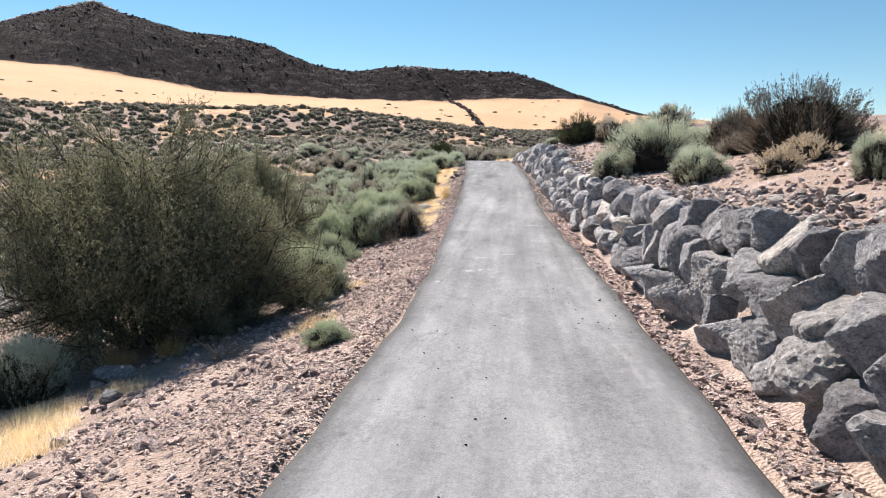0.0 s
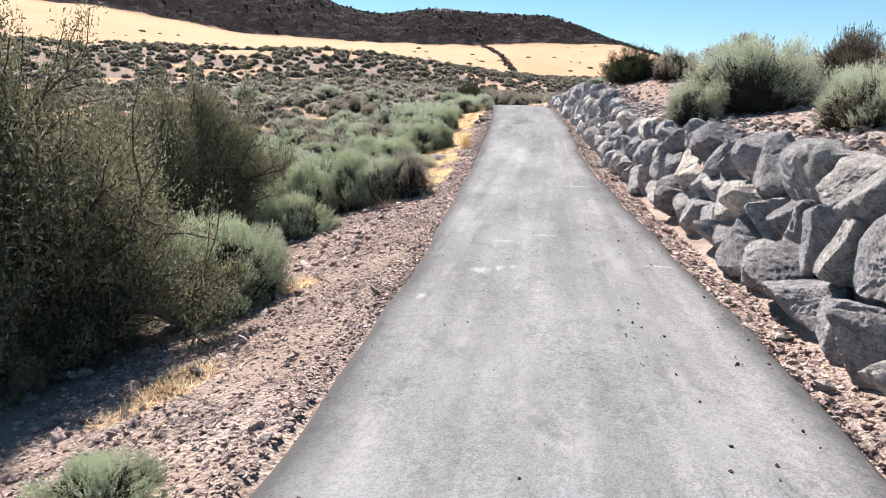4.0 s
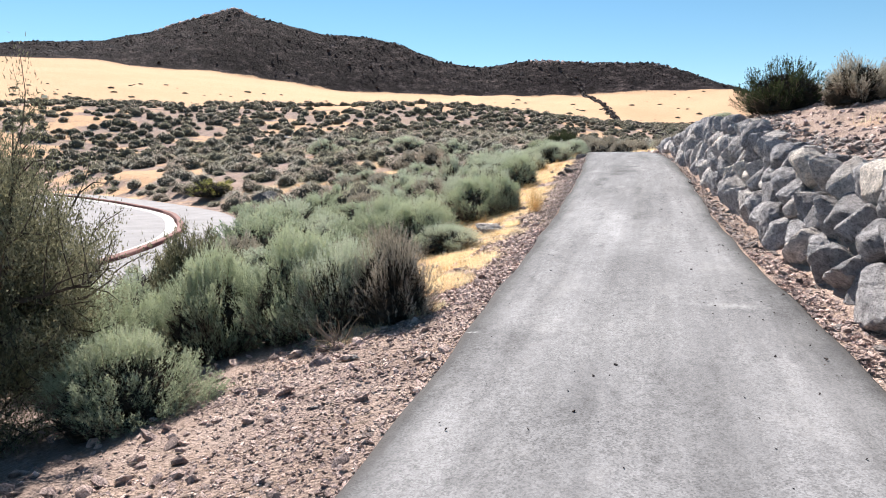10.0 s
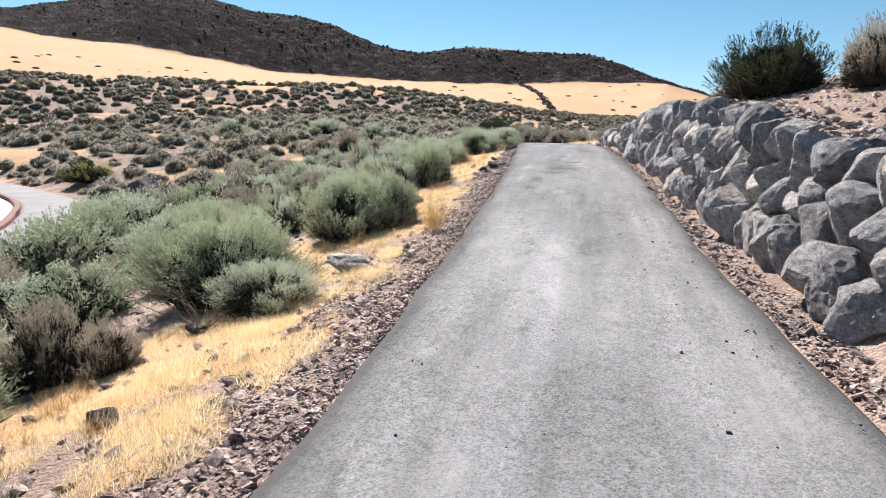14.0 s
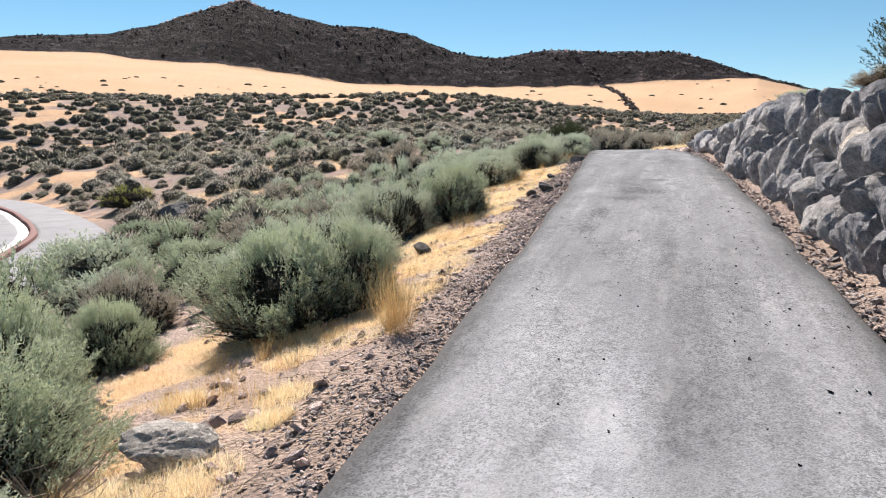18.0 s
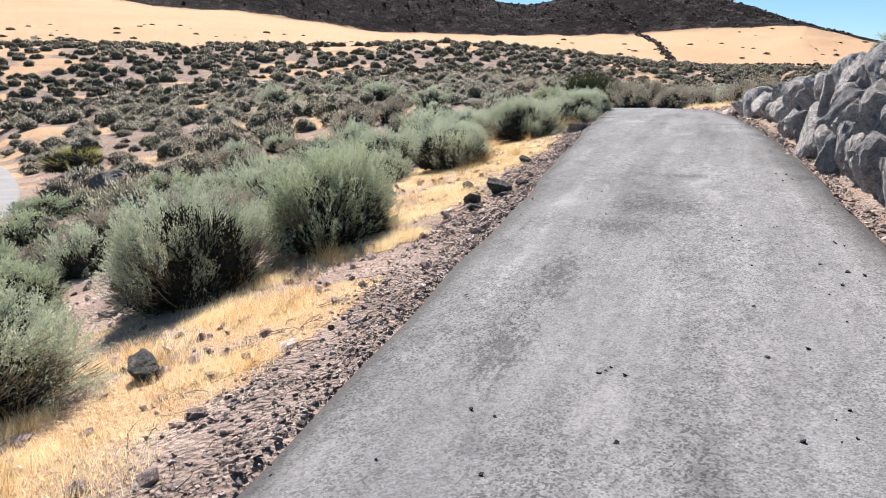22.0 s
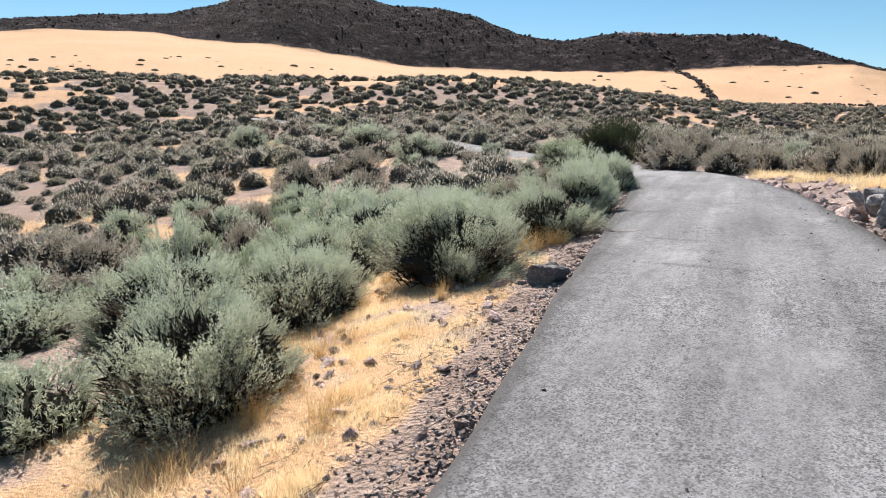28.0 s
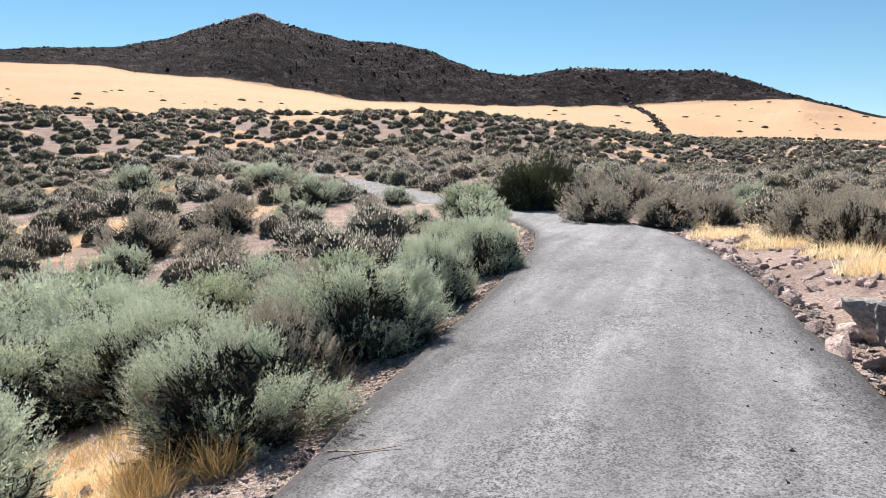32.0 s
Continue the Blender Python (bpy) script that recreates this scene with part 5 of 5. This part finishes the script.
grass_patch("verge_grass", [(0.2, 58.0, 0.7, 1500), (-0.6, 60.5, 0.8, 1500), (1.1, 54.0, 0.6, 1800), (1.5, 52.6, 0.5, 1500), (0.9, 56.0, 0.6, 900), (2.2, 55.0, 0.9, 1500), (-1.6, 63.0, 0.7, 900), (3.0, 57.5, 0.9, 1200)], 371, "golden dry grass clumps beside the bend")
grass_patch("dry_grass", [(-4.4, 6.5, 0.5, 2600), (-3.9, 5.8, 0.35, 1100), (-4.9, 7.3, 0.5, 2000), (-4.2, 7.9, 0.3, 600)], 376, "pale straw-coloured grass on the soil near the tree", None, (0.06, 0.24), 0.002)
rng = np.random.RandomState(372)
_spots = []
for _ in range(150):
    y, e = rng.uniform(22, 52), rng.uniform(1.0, 2.6)
    _spots.append((float(np.interp(y, TRACK[:140, 1], TRACK[:140, 0])) - HALF - e, y, rng.uniform(0.05, 0.22), rng.randint(25, 110)))
_clumps = []
for _ in range(95):
    y, e = rng.uniform(20, 50), rng.uniform(0.75, 2.3)
    _clumps.append((float(np.interp(y, TRACK[:140, 1], TRACK[:140, 0])) - HALF - e, y, rng.uniform(0.15, 0.5), rng.randint(700, 1900)))
_clumps += [(-2.5, 21.9, 0.45, 5000), (-2.75, 22.4, 0.4, 4500), (-2.6, 23.7, 0.3, 900), (-3.3, 26.3, 0.4, 1200)]
grass_patch("fluffy_grass", _clumps, 374, "short fluffy golden grass clumps beside the path", None, (0.03, 0.13), 0.0018)
grass_patch("brown_grass", _spots, 373, "brown seed-head stalks in front of the bushes", M_TUFT, (0.08, 0.3), 0.002)

# ---- single stones beside the path ----
STONES = [boulder("stone", 400 + k, 4, M_DARKROCK, facets=13 + k, cut=(0.42, 0.7), rough_=0.14) for k in range(4)]
PALE = [boulder("stone", 410 + k, 4, M_BASALT, facets=8 + k, cut=(0.32, 0.66)) for k in range(3)]


def stone(mesh, x, y, size, label, tall=0.75):
    ob = new("stone", mesh)
    a = (x * 5.7 + y * 2.9) % 6.28
    ob.matrix_world = Matrix.Translation((x, y, land_at(x, y) + size * tall * 0.35)) @ Matrix.Rotation(a, 4, "Z") @ Matrix.Diagonal((size, size * 0.8, size * tall, 1))
    return tagged(ob, label, "rock", "stones beside the path")


stone(STONES[3], -2.55, 38.35, 0.13, "small broken basalt stone at the asphalt edge", 0.6)
stone(STONES[2], -2.78, 37.1, 0.12, "small dark stone at the asphalt edge", 0.6)
stone(STONES[1], -2.60, 37.72, 0.10, "dark splinter of basalt at the asphalt edge", 0.5)
stone(STONES[0], -2.72, 38.0, 0.22, "jagged dark basalt stone at the asphalt edge")
stone(STONES[1], -2.95, 37.55, 0.17, "dark broken basalt stone on the shoulder")
stone(STONES[2], -3.42, 38.8, 0.14, "small dark stone in the dry grass")
stone(PALE[0], -3.0, 44.95, 0.23, "pale grey block of basalt against the asphalt edge", 0.8)
stone(STONES[1], -3.05, 45.3, 0.16, "grey block of basalt against the asphalt edge")
stone(STONES[0], -3.05, 40.6, 0.13, "small dark stone at the asphalt edge")
stone(PALE[0], -2.98, 26.7, 0.3, "pale grey stone in dry grass", 0.7)
stone(STONES[2], -22.2, 51.2, 1.3, "large dark boulder among green brush", 0.7)
stone(PALE[0], -4.9, 8.9, 0.30, "half-buried pale stone near the tree", 0.6)
stone(PALE[1], -4.15, 7.6, 0.17, "small pale stone on bare soil", 0.7)
stone(STONES[2], -3.3, 22.6, 0.17, "dark stone at the grass edge", 0.7)
stone(STONES[3], -3.9, 24.8, 0.18, "dark stone half hidden in dry grass", 0.6)
stone(STONES[0], -3.6, 32.9, 0.20, "dark stone on the stony shoulder", 0.7)

stone(PALE[2], -2.45, 18.94, 0.07, "small whitish stone on the shoulder", 0.5)
stone(PALE[0], -2.2, 17.6, 0.05, "small whitish flat stone on the shoulder", 0.4)


def dead_branch(x, y, size, seed, label):
    """A small fan of bare grey twigs."""
    rng = np.random.RandomState(seed)
    n = 46
    a = rng.uniform(0, 6.28, n)
    e = np.stack([np.cos(a) * rng.uniform(0.3, 1, n), np.sin(a) * rng.uniform(0.3, 1, n), rng.uniform(0.15, 0.9, n)], 1) * size
    b = e * rng.uniform(0.0, 0.5, (n, 1))
    v, f = tubes(b, e, np.full(n, 0.006), np.full(n, 0.002), size * 0.4, rng)
    ob = tagged(new("dead_brush", mesh_of("dead_brush", v, f, M_TWIG)), label, "twig")
    ob.location = (x, y, land_at(x, y) - 0.01)
    return ob


dead_branch(-3.3, 8.7, 0.4, 601, "bare grey dead twigs on the soil near the tree")
dead_branch(-4.5, 10.7, 0.6, 602, "bare grey dead brush under the tree")
dead_branch(-3.9, 24.9, 0.5, 603, "bare dry brush in golden grass")
dead_branch(-3.4, 26.2, 0.4, 604, "bare dry brush beside golden grass")
dead_branch(-2.95, 19.6, 0.45, 605, "bare grey twigs at the foot of grey brush")
dead_branch(-4.3, 37.2, 0.5, 606, "bare grey twigs at the foot of sagebrush")
dead_branch(-3.6, 48.6, 0.45, 607, "bare grey twigs at the foot of sagebrush")

# ---- loose stones and chips ----
def chips(name, count, seed, e0, e1, y0, y1, side, sizes, label, material=None, simple=True):
    rng = np.random.RandomState(seed)
    y = rng.uniform(y0, y1, count)
    e = e0 + (e1 - e0) * rng.uniform(0, 1, count) ** 1.2
    x = np.interp(y, TRACK[:150, 1], TRACK[:150, 0]) + side * (HALF + e)
    ok = np.abs(to_path(x, y)[0]) > HALF - 0.01 + min(e0, 0)
    if simple and e1 > 0.7:
        ok &= (rough(x, y, 0.45, seed) > -0.15) | (rng.uniform(0, 1, count) < 0.3) | (e < 0.35)
    x, y = x[ok], y[ok]
    s = sizes[0] + (sizes[1] - sizes[0]) * rng.uniform(0, 1, len(x)) ** 2.6
    me = scatter_stones(name, np.stack([x, y, land(x, y) if e0 >= 0 else to_path(x, y)[1] + 0.012], 1), s, material or M_CHIP, seed + 1, simple=simple, flat=0.5 if simple else 0.6)
    return tagged(new(name, me), label, "gravel", kind="stuff")


chips("shoulder_gravel", 46000, 501, 0.0, 2.6, 2.5, 20.5, -1, (0.005, 0.027), "pinkish grey rock chips on the left shoulder")
chips("shoulder_gravel", 9000, 514, 0.0, 1.05, 20.5, 26, -1, (0.006, 0.036), "pinkish grey rock chips beside dry grass")
chips("shoulder_gravel", 34000, 502, 0.0, 0.8, 26, 62, -1, (0.004, 0.024), "dark reddish rock chips along the asphalt edge", M_CHIPDARK)
chips("wall_gravel", 8000, 503, 0.0, 0.48, 2.5, 24, 1, (0.008, 0.04), "reddish rock chips between path and wall")
chips("wall_gravel", 11000, 513, 0.0, 0.5, 24, 64, 1, (0.007, 0.036), "dark rock chips between path and wall", M_CHIPDARK)
chips("foot_stones", 170, 511, 0.12, 0.42, 2.5, 53, 1, (0.03, 0.1), "fallen broken stones along the foot of the wall", M_BASALT_JOINED, simple=False)
chips("verge_stones", 260, 512, 0.1, 1.6, 50, 60, 1, (0.03, 0.16), "broken stones on the verge of the bend", simple=False)
chips("shoulder_stones", 700, 508, 0.1, 1.8, 2.5, 60, -1, (0.03, 0.085), "fist-sized angular stones on the left shoulder", simple=False)
chips("bank_stones", 4200, 504, 1.3, 4.8, 3, 50, 1, (0.02, 0.09), "loose reddish stones on the bank", simple=False)
chips("wall_rubble", 4200, 516, 0.95, 1.9, 3, 50, 1, (0.025, 0.11), "broken grey rubble behind the wall top", M_BASALT_JOINED, simple=False)
chips("slope_stones", 1200, 505, 1.2, 4.0, 3, 22, -1, (0.02, 0.10), "loose stones on the slope", simple=False)
chips("slope_stones", 2600, 515, 0.7, 6.0, 22, 54, -1, (0.012, 0.08), "loose stones among dry grass on the slope", simple=False)
chips("path_pebbles", 420, 506, -1.0, -0.05, 8, 56, 1, (0.006, 0.017), "dark pebbles strewn on the asphalt", M_LAVA)
chips("path_pebbles", 260, 507, -1.4, -0.05, 3, 56, -1, (0.005, 0.014), "dark pebbles strewn on the asphalt", M_LAVA)

# dry sticks and stalks littering the shoulders
rng = np.random.RandomState(620)
for y0, y1, count, reach in ((22, 60, 2600, 1.0), (3, 22, 900, 2.2)):
    y = rng.uniform(y0, y1, count)
    x = np.interp(y, TRACK[:150, 1], TRACK[:150, 0]) - HALF - 0.12 - reach * rng.uniform(0, 1, count)
    a, ln = rng.uniform(0, 6.283, count), 0.04 + 0.2 * rng.uniform(0, 1, count) ** 2
    b = np.stack([x, y, land(x, y) + 0.012], 1)
    x2, y2 = x + np.cos(a) * ln, y + np.sin(a) * ln
    e = np.stack([x2, y2, land(x2, y2) + rng.uniform(0.01, 0.04, count)], 1)
    _v, _f = tubes(b, e, np.full(count, 0.0032), np.full(count, 0.0016), 0.06, rng)
    tagged(new("stick_litter", mesh_of("stick_litter", _v, _f, M_TWIG)), "dry sticks and stalks littering the shoulder", "twig", kind="stuff")

# a forked twig on the asphalt
rng = np.random.RandomState(9)
_s = np.array([(0, 0, 0.014), (0.10, 0.05, 0.018), (0.05, 0.02, 0.016)], float)
_e = np.array([(0.34, 0.20, 0.022), (0.19, -0.01, 0.03), (0.0, -0.09, 0.02)], float)
_v, _f = tubes(_s, _e, np.array([0.006, 0.004, 0.004]), np.array([0.003, 0.002, 0.002]), 0.05, rng)
twig = tagged(new("twig", mesh_of("twig", _v, _f, M_TWIG)), "pale forked dry twig lying on the asphalt", "twig")
twig.location = (-2.85, 47.2, float(to_path(np.array([-2.75]), np.array([47.25]))[1][0]) + 0.014)
